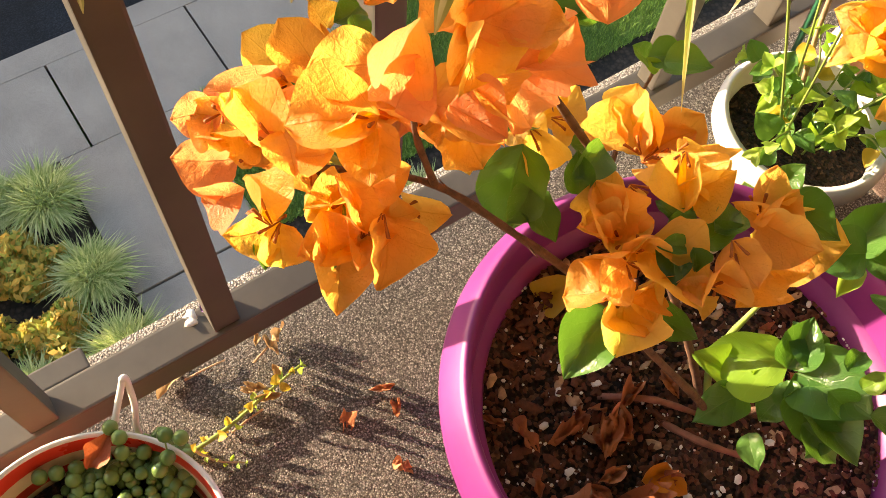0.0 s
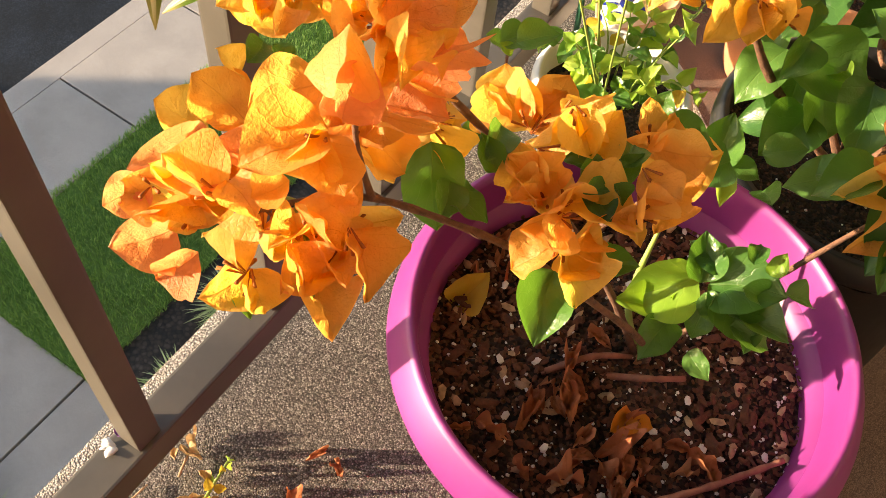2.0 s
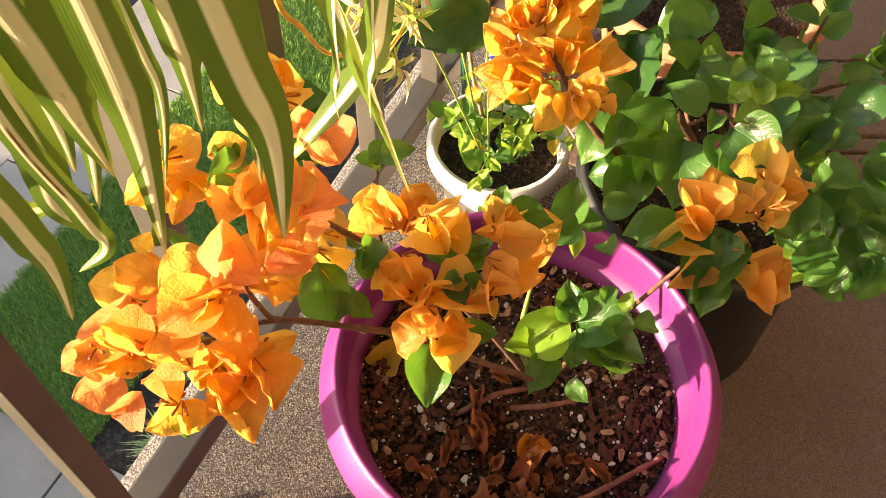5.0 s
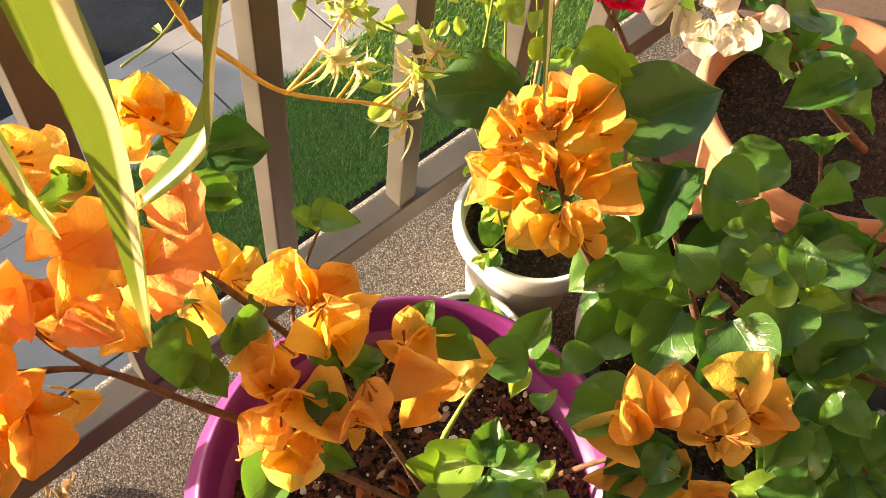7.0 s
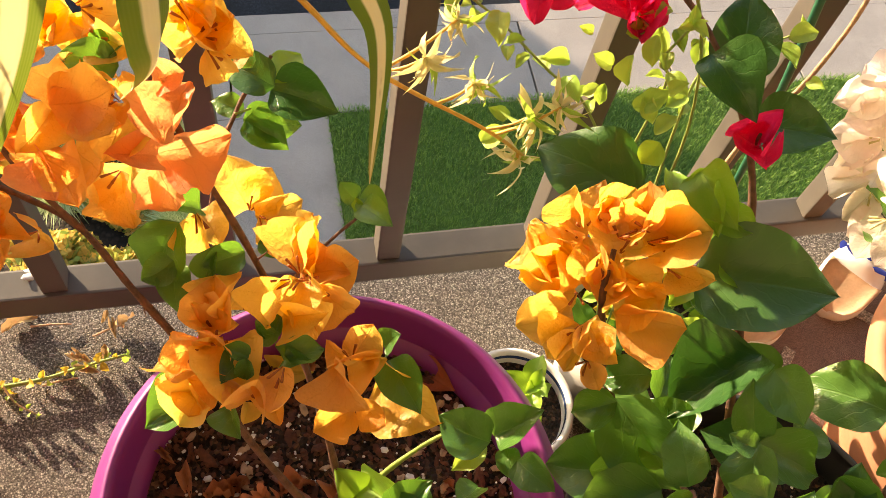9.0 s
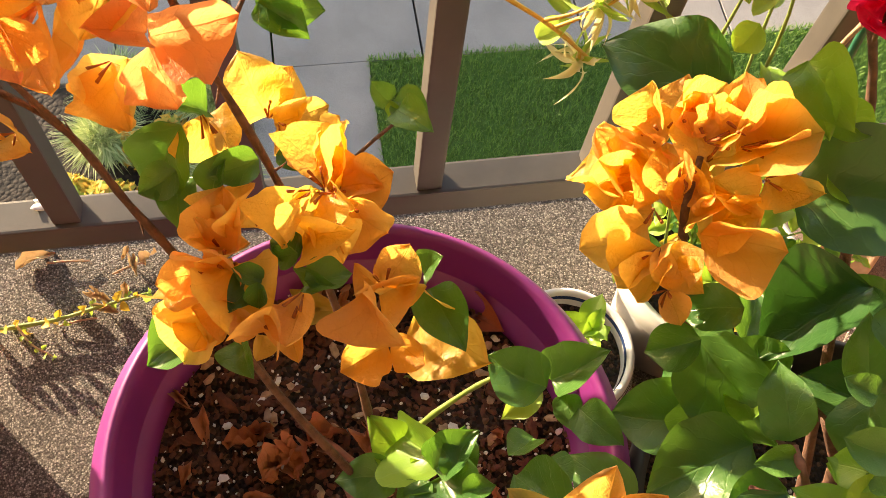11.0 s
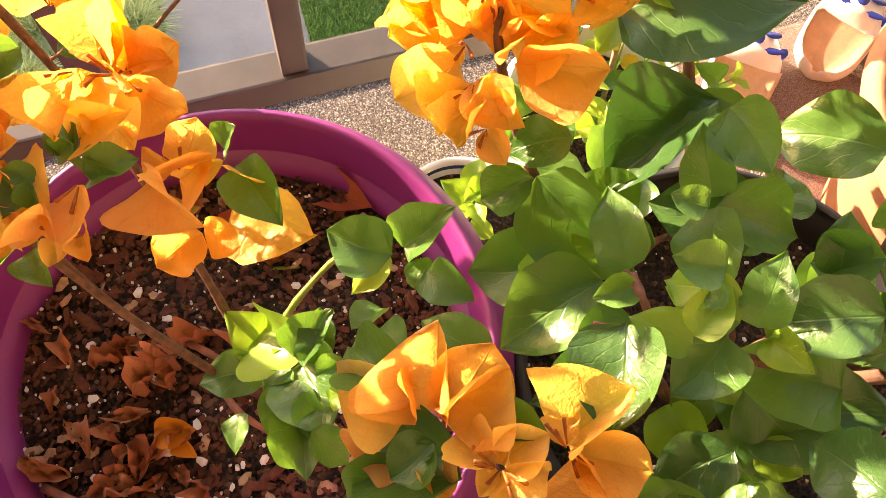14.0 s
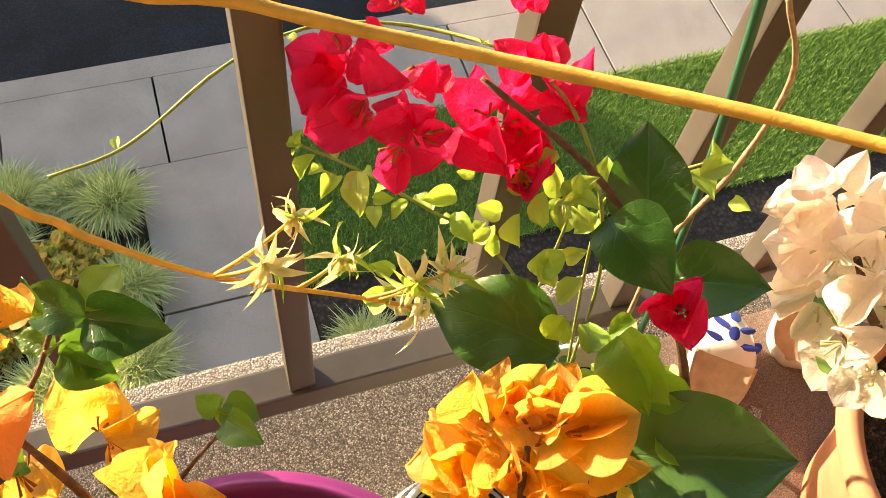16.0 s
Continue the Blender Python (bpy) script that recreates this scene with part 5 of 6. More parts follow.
petal(bush, ORANGES, (0.174, 0.077, 0.436), (0.152, 0.086, 0.447))
petal(bush, YELLOWS, (0.151, 0.085, 0.442), (0.128, 0.108, 0.438))
petal(bush, YELLOWS, (0.150, 0.082, 0.439), (0.118, 0.081, 0.431))
petal(bush, YELLOWS, (0.157, 0.095, 0.451), (0.155, 0.117, 0.465))
petal(bush, ORANGES, (0.170, 0.097, 0.449), (0.167, 0.116, 0.467))
petal(bush, YELLOWS, (0.170, 0.094, 0.458), (0.188, 0.108, 0.471))
petal(bush, YELLOWS, (0.172, 0.080, 0.465), (0.194, 0.088, 0.472))
petal(bush, ORANGES, (0.187, 0.074, 0.467), (0.218, 0.074, 0.474))
petal(bush, YELLOWS, (0.199, 0.061, 0.457), (0.211, 0.046, 0.466))
petal(bush, YELLOWS, (0.160, 0.075, 0.455), (0.171, 0.055, 0.451))
petal(bush, ORANGES, (0.193, 0.090, 0.467), (0.199, 0.100, 0.484))
petal(bush, YELLOWS, (0.155, 0.067, 0.436), (0.135, 0.058, 0.443))
petal(bush, YELLOWS, (0.174, 0.065, 0.455), (0.188, 0.046, 0.453))
frond(bush, LEAVES, (0.203, 0.011, 0.370), (0.161, 0.022, 0.348))
frond(bush, LEAVES, (0.216, -0.004, 0.360), (0.167, -0.017, 0.335))
frond(bush, LEAVES, (0.178, -0.024, 0.350), (0.136, -0.011, 0.335))
frond(bush, LEAVES, (0.187, -0.020, 0.330), (0.177, 0.018, 0.315))
frond(bush, LEAVES, (0.189, -0.020, 0.370), (0.172, -0.045, 0.335))
frond(bush, YOUNG, (0.193, -0.036, 0.380), (0.186, -0.014, 0.385))
frond(bush, LEAVES, (0.127, -0.067, 0.360), (0.099, -0.039, 0.360))
frond(bush, DARKS, (0.174, -0.081, 0.430), (0.151, -0.121, 0.430))
frond(bush, YOUNG, (0.236, -0.141, 0.360), (0.251, -0.160, 0.360))
frond(bush, LEAVES, (0.218, -0.018, 0.380), (0.192, 0.007, 0.375))
frond(bush, DARKS, (0.259, -0.053, 0.400), (0.221, -0.019, 0.390))
frond(bush, LEAVES, (0.171, 0.008, 0.392), (0.200, -0.052, 0.378))
frond(bush, YOUNG, (0.215, -0.096, 0.442), (0.193, -0.072, 0.444))
frond(bush, LEAVES, (0.212, -0.098, 0.432), (0.181, -0.114, 0.432))
frond(bush, DARKS, (0.225, -0.140, 0.360), (0.182, -0.148, 0.352))
branch(bush, [TRUNK, (0.262, -0.078, 0.330), (0.225, -0.041, 0.392), (0.197, -0.049, 0.396), (0.190, -0.058, 0.412)], 0.0026, 0.0014)
branch(bush, [(0.262, -0.078, 0.330), (0.220, -0.082, 0.360), (0.182, -0.063, 0.362)], 0.0024, 0.0014)
branch(bush, [TRUNK, (0.236, -0.092, 0.345), (0.225, -0.102, 0.398), (0.243, -0.112, 0.404)], 0.0034, 0.0027)
part("cut_end", tube("cut_end", [(0.2425, -0.1118, 0.4038), (0.2440, -0.1126, 0.4043)], 0.0028, 0.0026, CHIP, 8, 2), bush, "pale cut end of a pruned branch")
for x, y, z, s in ((0.276, 0.021, 0.375, 0.04), (0.227, 0.031, 0.345, 0.04), (0.265, -0.039, 0.373, 0.04), (0.304, -0.023, 0.358, 0.04), (0.245, 0.016, 0.304, 0.04)):
    green(bush, x, y, z, s, LEAVES)

# ---- white pot with the small vine ----
white_pot = thing("flower_pot", "white glazed pot with a thin yellowing vine", "flower pot", (0.313, 0.1505, 0))
part("shell", lathe("shell", pot_profile(0.083, 0.056, 0.152, 0.006, 0.003, 0.05), WHITE, 64), white_pot)
part("soil", soil_mesh("soil", 0.071, 14), white_pot, "dark potting soil", Matrix.Translation((0, 0, 0.124)))
vine = thing("vine", "thin vine with small lime green and yellow leaves", "plant")
rng = random.Random(9)
for k in range(11):
    a, q = k * 2.4, rng.uniform(0.5, 1.0)
    tip = (0.308 + 0.092 * q * math.cos(a), 0.152 + 0.085 * q * math.sin(a), 0.165 + 0.07 * rng.random())
    shoot(vine, [(0.313 + 0.02 * math.cos(a), 0.15 + 0.02 * math.sin(a), 0.122), (0.313 + 0.05 * q * math.cos(a), 0.15 + 0.05 * q * math.sin(a), 0.18), tip], 0.0012, 0.0007, GREENSTEM, LIMES[:3] + YOUNG[:3] + LEAVES + LEAVES[:3] + OLDS[:1], 7, 0.024, rng, 0.15, LIMES, "stem")

# ---- small striped pot ----
striped = thing("flower_pot", "small white ceramic pot with navy stripes and a spreading foot", "flower pot", (0.187, 0.108, 0))
RINGS = ((0.012, 0.018), (0.022, 0.026), (0.036, 0.042), (0.050, 0.053), (0.060, 0.066), (0.072, 0.075), (0.081, 0.086), (0.090, 0.093))
prof, tint = [(0.0, 0.002), (0.072, 0.002), (0.078, 0.006)], [0, 0, 0]
for low, high in RINGS:
    prof += [(0.0795 - 0.225 * z, z) for z in (low, high)]
    tint += [1, 0]
prof += [(0.0568, 0.099), (0.0545, 0.1005), (0.052, 0.099), (0.0512, 0.094), (0.0505, 0.089), (0.049, 0.06)]
tint += [0, 0, 0, 1, 0]
part("shell", lathe("shell", prof, [WHITE, NAVY], 64, tint), striped)
part("soil", soil_mesh("soil", 0.050, 19, 0.003), striped, "dark potting soil", Matrix.Translation((0, 0, 0.078)))
sprout = thing("seedling", "small bright green seedling in the striped pot", "plant")
shoot(sprout, [(0.187, 0.108, 0.08), (0.192, 0.103, 0.12), (0.19, 0.10, 0.165)], 0.0016, 0.001, GREENSTEM, YOUNG, 9, 0.028, rng, 0.2, YOUNG, "stem")

# ---- terracotta pot with the pale bougainvillea ----
clay_pot = thing("flower_pot", "large terracotta pot with a rounded rim", "flower pot", (0.625, 0.008, 0))
part("shell", lathe("shell", pot_profile(0.155, 0.10, 0.222, 0.014, 0.006, 0.07), TERRA, 72), clay_pot)
part("soil", soil_mesh("soil", 0.133, 25), clay_pot, "dark potting soil", Matrix.Translation((0, 0, 0.182)))
pale = thing("bougainvillea", "bougainvillea with cream and pale pink bracts", "shrub")
rng = random.Random(15)
branch(pale, [(0.619, -0.035, 0.196), (0.535, 0.018, 0.292), (0.451, 0.061, 0.384), (0.395, 0.089, 0.435), (0.368, 0.115, 0.485)], 0.005, 0.002)
part("cane", tube("cane", [(0.330, 0.170, 0.122), (0.345, 0.206, 0.230), (0.349, 0.215, 0.344), (0.369, 0.215, 0.428), (0.368, 0.215, 0.516), (0.334, 0.215, 0.583)], 0.0026, 0.0014, CHIP, 7, 6, 0.3), vine, "pale bare cane")
branch(pale, [(0.582, -0.009, 0.241), (0.488, 0.015, 0.336), (0.414, 0.048, 0.439), (0.397, 0.066, 0.510)], 0.003, 0.0015)
petal(pale, PALES, (0.369, 0.150, 0.502), (0.356, 0.172, 0.495))
petal(pale, PALES, (0.372, 0.152, 0.499), (0.377, 0.156, 0.520))
petal(pale, PALES, (0.375, 0.148, 0.496), (0.381, 0.140, 0.522))
petal(pale, PALES, (0.371, 0.149, 0.492), (0.347, 0.157, 0.473))
petal(pale, PALES, (0.376, 0.149, 0.484), (0.347, 0.146, 0.470))
petal(pale, PALES, (0.369, 0.136, 0.501), (0.377, 0.121, 0.507))
petal(pale, PALES, (0.384, 0.138, 0.477), (0.364, 0.125, 0.470))
petal(pale, PALES, (0.377, 0.138, 0.457), (0.349, 0.151, 0.447))
petal(pale, PALES, (0.377, 0.136, 0.453), (0.357, 0.137, 0.433))
petal(pale, PALES, (0.384, 0.131, 0.451), (0.373, 0.116, 0.433))
petal(pale, PALES, (0.371, 0.120, 0.435), (0.355, 0.124, 0.414))
petal(pale, PALES, (0.375, 0.115, 0.427), (0.356, 0.104, 0.414))
petal(pale, PALES, (0.366, 0.109, 0.445), (0.380, 0.109, 0.458))
petal(pale, PALES, (0.387, 0.111, 0.471), (0.374, 0.123, 0.458))
petal(pale, PALES, (0.372, 0.101, 0.484), (0.353, 0.089, 0.465))
petal(pale, PALES, (0.378, 0.104, 0.482), (0.379, 0.087, 0.477))
petal(pale, PALES, (0.379, 0.091, 0.425), (0.350, 0.089, 0.416))
petal(pale, PALES, (0.364, 0.085, 0.443), (0.350, 0.068, 0.423))
petal(pale, PALES, (0.361, 0.082, 0.452), (0.366, 0.073, 0.476))
petal(pale, PALES, (0.361, 0.064, 0.453), (0.343, 0.054, 0.440))
petal(pale, PALES, (0.362, 0.061, 0.459), (0.356, 0.036, 0.460))
petal(pale, PALES, (0.360, 0.059, 0.459), (0.352, 0.069, 0.460))
petal(pale, PALES, (0.365, 0.169, 0.477), (0.345, 0.161, 0.471))
petal(pale, PALES, (0.377, 0.136, 0.433), (0.351, 0.131, 0.426))
petal(pale, PALES, (0.383, 0.128, 0.469), (0.371, 0.143, 0.471))
petal(pale, PALES, (0.378, 0.094, 0.453), (0.366, 0.106, 0.450))
petal(pale, PALES, (0.386, 0.112, 0.448), (0.392, 0.118, 0.469))
petal(pale, PALES, (0.373, 0.151, 0.470), (0.359, 0.166, 0.484))
petal(pale, PALES, (0.382, 0.131, 0.509), (0.391, 0.137, 0.523))
petal(pale, PALES, (0.387, 0.112, 0.495), (0.392, 0.107, 0.513))
petal(pale, PALES, (0.381, 0.076, 0.472), (0.381, 0.061, 0.491))
petal(pale, PALES, (0.373, 0.053, 0.468), (0.373, 0.033, 0.469))
for x, y, z in ((0.373, 0.115, 0.485), (0.392, 0.093, 0.476), (0.398, 0.135, 0.502), (0.405, 0.100, 0.444), (0.387, 0.142, 0.460)):
    bloom(pale, x, y, z, PALES, 0.034, PALETUBES)
for k in range(26):
    t = rng.random()
    green(pale, 0.60 - 0.2 * t + rng.uniform(-0.05, 0.05), 0.03 + 0.05 * t + rng.uniform(-0.06, 0.05), 0.27 + 0.17 * t, rng.uniform(0.04, 0.06), LEAVES)

# ---- red bougainvillea ----
crimson = thing("bougainvillea", "tall thin bougainvillea with crimson bracts", "shrub")
rng = random.Random(33)
STEM_R = [(0.275, -0.075, 0.220), (0.270, -0.004, 0.326), (0.261, 0.056, 0.423), (0.248, 0.104, 0.501), (0.221, 0.159, 0.548), (0.174, 0.205, 0.581)]
branch(crimson, STEM_R, 0.0034, 0.0014)
branch(crimson, [(0.248, 0.104, 0.501), (0.240, 0.100, 0.523), (0.236, 0.097, 0.534)], 0.0014, 0.0009)
bloom(crimson, 0.236, 0.096, 0.532, REDS, 0.034, REDTUBES, None, 3, (35, 75))
petal(crimson, REDS, (0.125, 0.252, 0.546), (0.104, 0.271, 0.550))
petal(crimson, REDS, (0.125, 0.253, 0.540), (0.102, 0.245, 0.529))
petal(crimson, REDS, (0.131, 0.256, 0.543), (0.118, 0.266, 0.557))
petal(crimson, REDS, (0.128, 0.227, 0.557), (0.142, 0.220, 0.573))
petal(crimson, REDS, (0.130, 0.234, 0.548), (0.118, 0.227, 0.536))
petal(crimson, REDS, (0.133, 0.231, 0.537), (0.102, 0.234, 0.528))
petal(crimson, REDS, (0.144, 0.238, 0.572), (0.135, 0.252, 0.579))
petal(crimson, REDS, (0.146, 0.233, 0.559), (0.161, 0.229, 0.570))
petal(crimson, REDS, (0.144, 0.233, 0.544), (0.146, 0.212, 0.542))
petal(crimson, REDS, (0.146, 0.216, 0.551), (0.127, 0.213, 0.545))
petal(crimson, REDS, (0.135, 0.196, 0.556), (0.122, 0.193, 0.552))
petal(crimson, REDS, (0.144, 0.214, 0.533), (0.161, 0.202, 0.531))
petal(crimson, REDS, (0.139, 0.206, 0.537), (0.133, 0.191, 0.526))
petal(crimson, REDS, (0.149, 0.205, 0.547), (0.162, 0.201, 0.552))
petal(crimson, REDS, (0.158, 0.222, 0.556), (0.169, 0.231, 0.559))
petal(crimson, REDS, (0.122, 0.243, 0.569), (0.117, 0.252, 0.581))
petal(crimson, REDS, (0.187, 0.216, 0.537), (0.166, 0.225, 0.555))
petal(crimson, REDS, (0.184, 0.206, 0.550), (0.184, 0.182, 0.536))
petal(crimson, REDS, (0.187, 0.223, 0.524), (0.169, 0.203, 0.516))
petal(crimson, REDS, (0.194, 0.219, 0.534), (0.210, 0.222, 0.540))
petal(crimson, REDS, (0.192, 0.210, 0.538), (0.206, 0.188, 0.541))
petal(crimson, REDS, (0.203, 0.207, 0.542), (0.194, 0.185, 0.537))
petal(crimson, REDS, (0.209, 0.222, 0.556), (0.193, 0.232, 0.568))
petal(crimson, REDS, (0.212, 0.222, 0.554), (0.216, 0.232, 0.570))
petal(crimson, REDS, (0.213, 0.219, 0.554), (0.235, 0.213, 0.567))
petal(crimson, REDS, (0.216, 0.215, 0.549), (0.221, 0.197, 0.550))
petal(crimson, REDS, (0.211, 0.224, 0.545), (0.195, 0.211, 0.545))
petal(crimson, REDS, (0.217, 0.200, 0.549), (0.229, 0.203, 0.552))
petal(crimson, REDS, (0.193, 0.185, 0.534), (0.211, 0.188, 0.538))
petal(crimson, REDS, (0.198, 0.186, 0.529), (0.182, 0.179, 0.531))
petal(crimson, REDS, (0.197, 0.187, 0.526), (0.190, 0.168, 0.530))
petal(crimson, REDS, (0.136, 0.238, 0.554), (0.128, 0.247, 0.566))
petal(crimson, REDS, (0.146, 0.213, 0.542), (0.157, 0.216, 0.552))
petal(crimson, REDS, (0.198, 0.228, 0.535), (0.187, 0.238, 0.550))
petal(crimson, REDS, (0.217, 0.228, 0.551), (0.230, 0.235, 0.560))
petal(crimson, REDS, (0.151, 0.254, 0.582), (0.162, 0.257, 0.587))
petal(crimson, REDS, (0.150, 0.252, 0.583), (0.143, 0.264, 0.587))
petal(crimson, REDS, (0.208, 0.239, 0.582), (0.200, 0.245, 0.591))
petal(crimson, REDS, (0.207, 0.238, 0.583), (0.216, 0.239, 0.589))
frond(crimson, DARKS, (0.214, 0.139, 0.553), (0.226, 0.099, 0.552))
frond(crimson, DARKS, (0.245, 0.142, 0.523), (0.248, 0.174, 0.560))
frond(crimson, DARKS, (0.251, 0.122, 0.506), (0.279, 0.097, 0.532))
frond(crimson, DARKS, (0.215, 0.129, 0.421), (0.154, 0.175, 0.429))
frond(crimson, LIMES, (0.186, 0.232, 0.443), (0.165, 0.231, 0.448))
frond(crimson, LIMES, (0.185, 0.214, 0.490), (0.175, 0.215, 0.495))
frond(crimson, LIMES, (0.201, 0.182, 0.535), (0.213, 0.188, 0.538))
frond(crimson, LIMES, (0.209, 0.170, 0.539), (0.209, 0.156, 0.538))
frond(crimson, LIMES, (0.184, 0.177, 0.529), (0.200, 0.180, 0.528))
frond(crimson, LIMES, (0.197, 0.167, 0.538), (0.195, 0.156, 0.524))
frond(crimson, LIMES, (0.193, 0.191, 0.485), (0.179, 0.193, 0.494))
frond(crimson, LIMES, (0.188, 0.168, 0.521), (0.184, 0.158, 0.505))
frond(crimson, LIMES, (0.192, 0.196, 0.460), (0.183, 0.196, 0.451))
frond(crimson, LIMES, (0.188, 0.184, 0.476), (0.185, 0.176, 0.465))
frond(crimson, LIMES, (0.191, 0.149, 0.495), (0.203, 0.145, 0.515))
frond(crimson, LIMES, (0.197, 0.127, 0.498), (0.212, 0.136, 0.504))
frond(crimson, LIMES, (0.219, 0.157, 0.544), (0.223, 0.167, 0.543))
frond(crimson, LIMES, (0.200, 0.138, 0.522), (0.204, 0.133, 0.536))
frond(crimson, LIMES, (0.197, 0.151, 0.506), (0.199, 0.137, 0.495))
frond(crimson, LIMES, (0.185, 0.228, 0.432), (0.185, 0.206, 0.435))
frond(crimson, LIMES, (0.107, 0.228, 0.504), (0.100, 0.224, 0.511))
frond(crimson, LIMES, (0.113, 0.226, 0.499), (0.103, 0.214, 0.504))
frond(crimson, LIMES, (0.123, 0.222, 0.505), (0.116, 0.199, 0.507))
frond(crimson, LIMES, (0.129, 0.214, 0.486), (0.138, 0.209, 0.493))
frond(crimson, LIMES, (0.129, 0.213, 0.483), (0.126, 0.199, 0.488))
frond(crimson, LIMES, (0.270, 0.153, 0.544), (0.287, 0.154, 0.548))
frond(crimson, LIMES, (0.313, 0.163, 0.492), (0.313, 0.152, 0.500))
frond(crimson, YOUNG, (0.226, 0.104, 0.481), (0.224, 0.070, 0.477))
frond(crimson, YOUNG, (0.225, 0.109, 0.484), (0.230, 0.070, 0.487))
frond(crimson, YOUNG, (0.229, 0.087, 0.475), (0.252, 0.069, 0.476))
frond(crimson, LIMES, (0.142, 0.206, 0.417), (0.129, 0.208, 0.427))
frond(crimson, LIMES, (0.121, 0.194, 0.409), (0.137, 0.190, 0.428))
for k in range(9):
    t = rng.uniform(0.3, 0.8)
    green(crimson, 0.27 - 0.07 * t + rng.uniform(-0.03, 0.03), 0.04 + 0.13 * t + rng.uniform(-0.03, 0.03), 0.345 + 0.19 * t, rng.uniform(0.016, 0.026), YOUNG)

# ---- climbing vine with lime leaves ----
climber = thing("climbing_vine", "thin climbing vine with lime green leaves on the railing", "plant")
rng = random.Random(52)
shoot(climber, [(0.255, 0.145, 0.184), (0.240, 0.199, 0.325), (0.204, 0.217, 0.407), (0.171, 0.226, 0.439), (0.129, 0.237, 0.481), (0.100, 0.246, 0.502)], 0.0013, 0.0007, GREENSTEM, LIMES, 9, 0.016, rng, 0.35, LIMES, "stem")
shoot(climber, [(0.240, 0.199, 0.325), (0.243, 0.199, 0.449), (0.220, 0.184, 0.493), (0.197, 0.142, 0.572)], 0.0012, 0.0007, GREENSTEM, LIMES, 6, 0.018, rng, 0.2, LIMES, "stem")
shoot(climber, [(0.276, 0.167, 0.222), (0.271, 0.204, 0.406), (0.263, 0.191, 0.480), (0.284, 0.165, 0.534)], 0.0012, 0.0007, GREENSTEM, LIMES, 8, 0.018, rng, 0.3, LIMES, "stem")
shoot(climber, [(-0.022, 0.252, 0.509), (0.017, 0.262, 0.509), (0.074, 0.286, 0.528), (0.123, 0.290, 0.539), (0.175, 0.273, 0.541), (0.210, 0.222, 0.559), (0.227, 0.181, 0.539), (0.239, 0.153, 0.465), (0.249, 0.148, 0.330), (0.265, 0.144, 0.184)], 0.0009, 0.0011, GREENSTEM, LIMES, 5, 0.009, rng, 0.0, LIMES, "stem")
stake = solid("plant_stake", tube("plant_stake", [(0.42, 0.235, 0.0), (0.395, 0.245, 0.30), (0.358, 0.25, 0.53), (0.30, 0.25, 0.80)], 0.0035, 0.0035, STAKE, 8, 4), "dark green coated plant stake leaning on the railing", "stake")

# ---- spider plant overhead ----
spider = thing("spider_plant", "spider plant with long cream striped blades", "plant")
rng = random.Random(61)


def blade(points, width, face, twist=0.0, name="blade"):
    """A long arching blade, folded along its middle, its flat side turned one way."""
    pts = spline(points, 8)
    n = len(pts)
    verts, uvs, faces = [], [], []
    for i, p in enumerate(pts):
        d = (pts[min(i + 1, n - 1)] - pts[max(i - 1, 0)]).normalized()
        v = i / (n - 1)
        x = d.cross(Vector(face)).normalized()
        up = x.cross(d)
        a = twist * (1 - v)
        x, up = x * math.cos(a) + up * math.sin(a), up * math.cos(a) - x * math.sin(a)
        w = width * min(1.0, ((1 - v) * 3.2) ** 0.8 + 0.02) * (0.7 + 0.3 * min(1, v * 3))
        for k in range(9):
            u = k / 4 - 1
            verts.append(p + x * u * w - up * (abs(u) * w * 0.3 + 0.04 * w * math.sin(v * 21 + u * 3)))
            uvs.append((u / 2 + 0.5, v))
    for i in range(n - 1):
        for k in range(8):
            a = i * 9 + k
            faces.append((a, a + 1, a + 10, a + 9))
    return part(name, mesh_of(name, verts, faces, SPIDER, True, uvs), spider)


CROWN = Vector((-0.138, 0.187, 1.090))
WEST, EAST = (-0.55, -0.38, 0.74), (0.62, -0.52, 0.25)


def hang(top, mid, tip, width, face):
    """One blade that arches from the crown and hangs to its tip."""
    rise = Vector(top) + (Vector(top) - Vector(mid)) * 1.2 + Vector((0, 0.01, 0.06))
    blade([CROWN, CROWN.lerp(rise, 0.5) + Vector((0, 0, 0.05)), rise, top, mid, tip], width, face, rng.uniform(-0.5, 0.5))


hang((-0.203, 0.123, 0.735), (-0.199, 0.124, 0.703), (-0.196, 0.122, 0.671), 0.0100, WEST)
hang((-0.182, 0.119, 0.730), (-0.186, 0.114, 0.686), (-0.201, 0.105, 0.637), 0.0098, WEST)
hang((-0.213, 0.133, 0.704), (-0.216, 0.133, 0.669), (-0.205, 0.129, 0.641), 0.0082, WEST)
hang((-0.216, 0.122, 0.673), (-0.213, 0.122, 0.646), (-0.219, 0.137, 0.627), 0.0050, WEST)
hang((-0.179, 0.150, 0.717), (-0.181, 0.147, 0.675), (-0.193, 0.145, 0.633), 0.0080, WEST)
hang((-0.250, 0.098, 0.724), (-0.248, 0.098, 0.695), (-0.250, 0.100, 0.666), 0.0062, WEST)
hang((-0.196, 0.051, 0.764), (-0.193, 0.046, 0.728), (-0.202, 0.042, 0.689), 0.0086, WEST)
hang((-0.155, 0.114, 0.714), (-0.151, 0.117, 0.685), (-0.151, 0.118, 0.653), 0.0066, WEST)
hang((-0.164, 0.124, 0.716), (-0.163, 0.122, 0.681), (-0.175, 0.123, 0.639), 0.0036, WEST)
hang((-0.191, 0.151, 0.729), (-0.191, 0.149, 0.686), (-0.192, 0.150, 0.653), 0.0078, WEST)
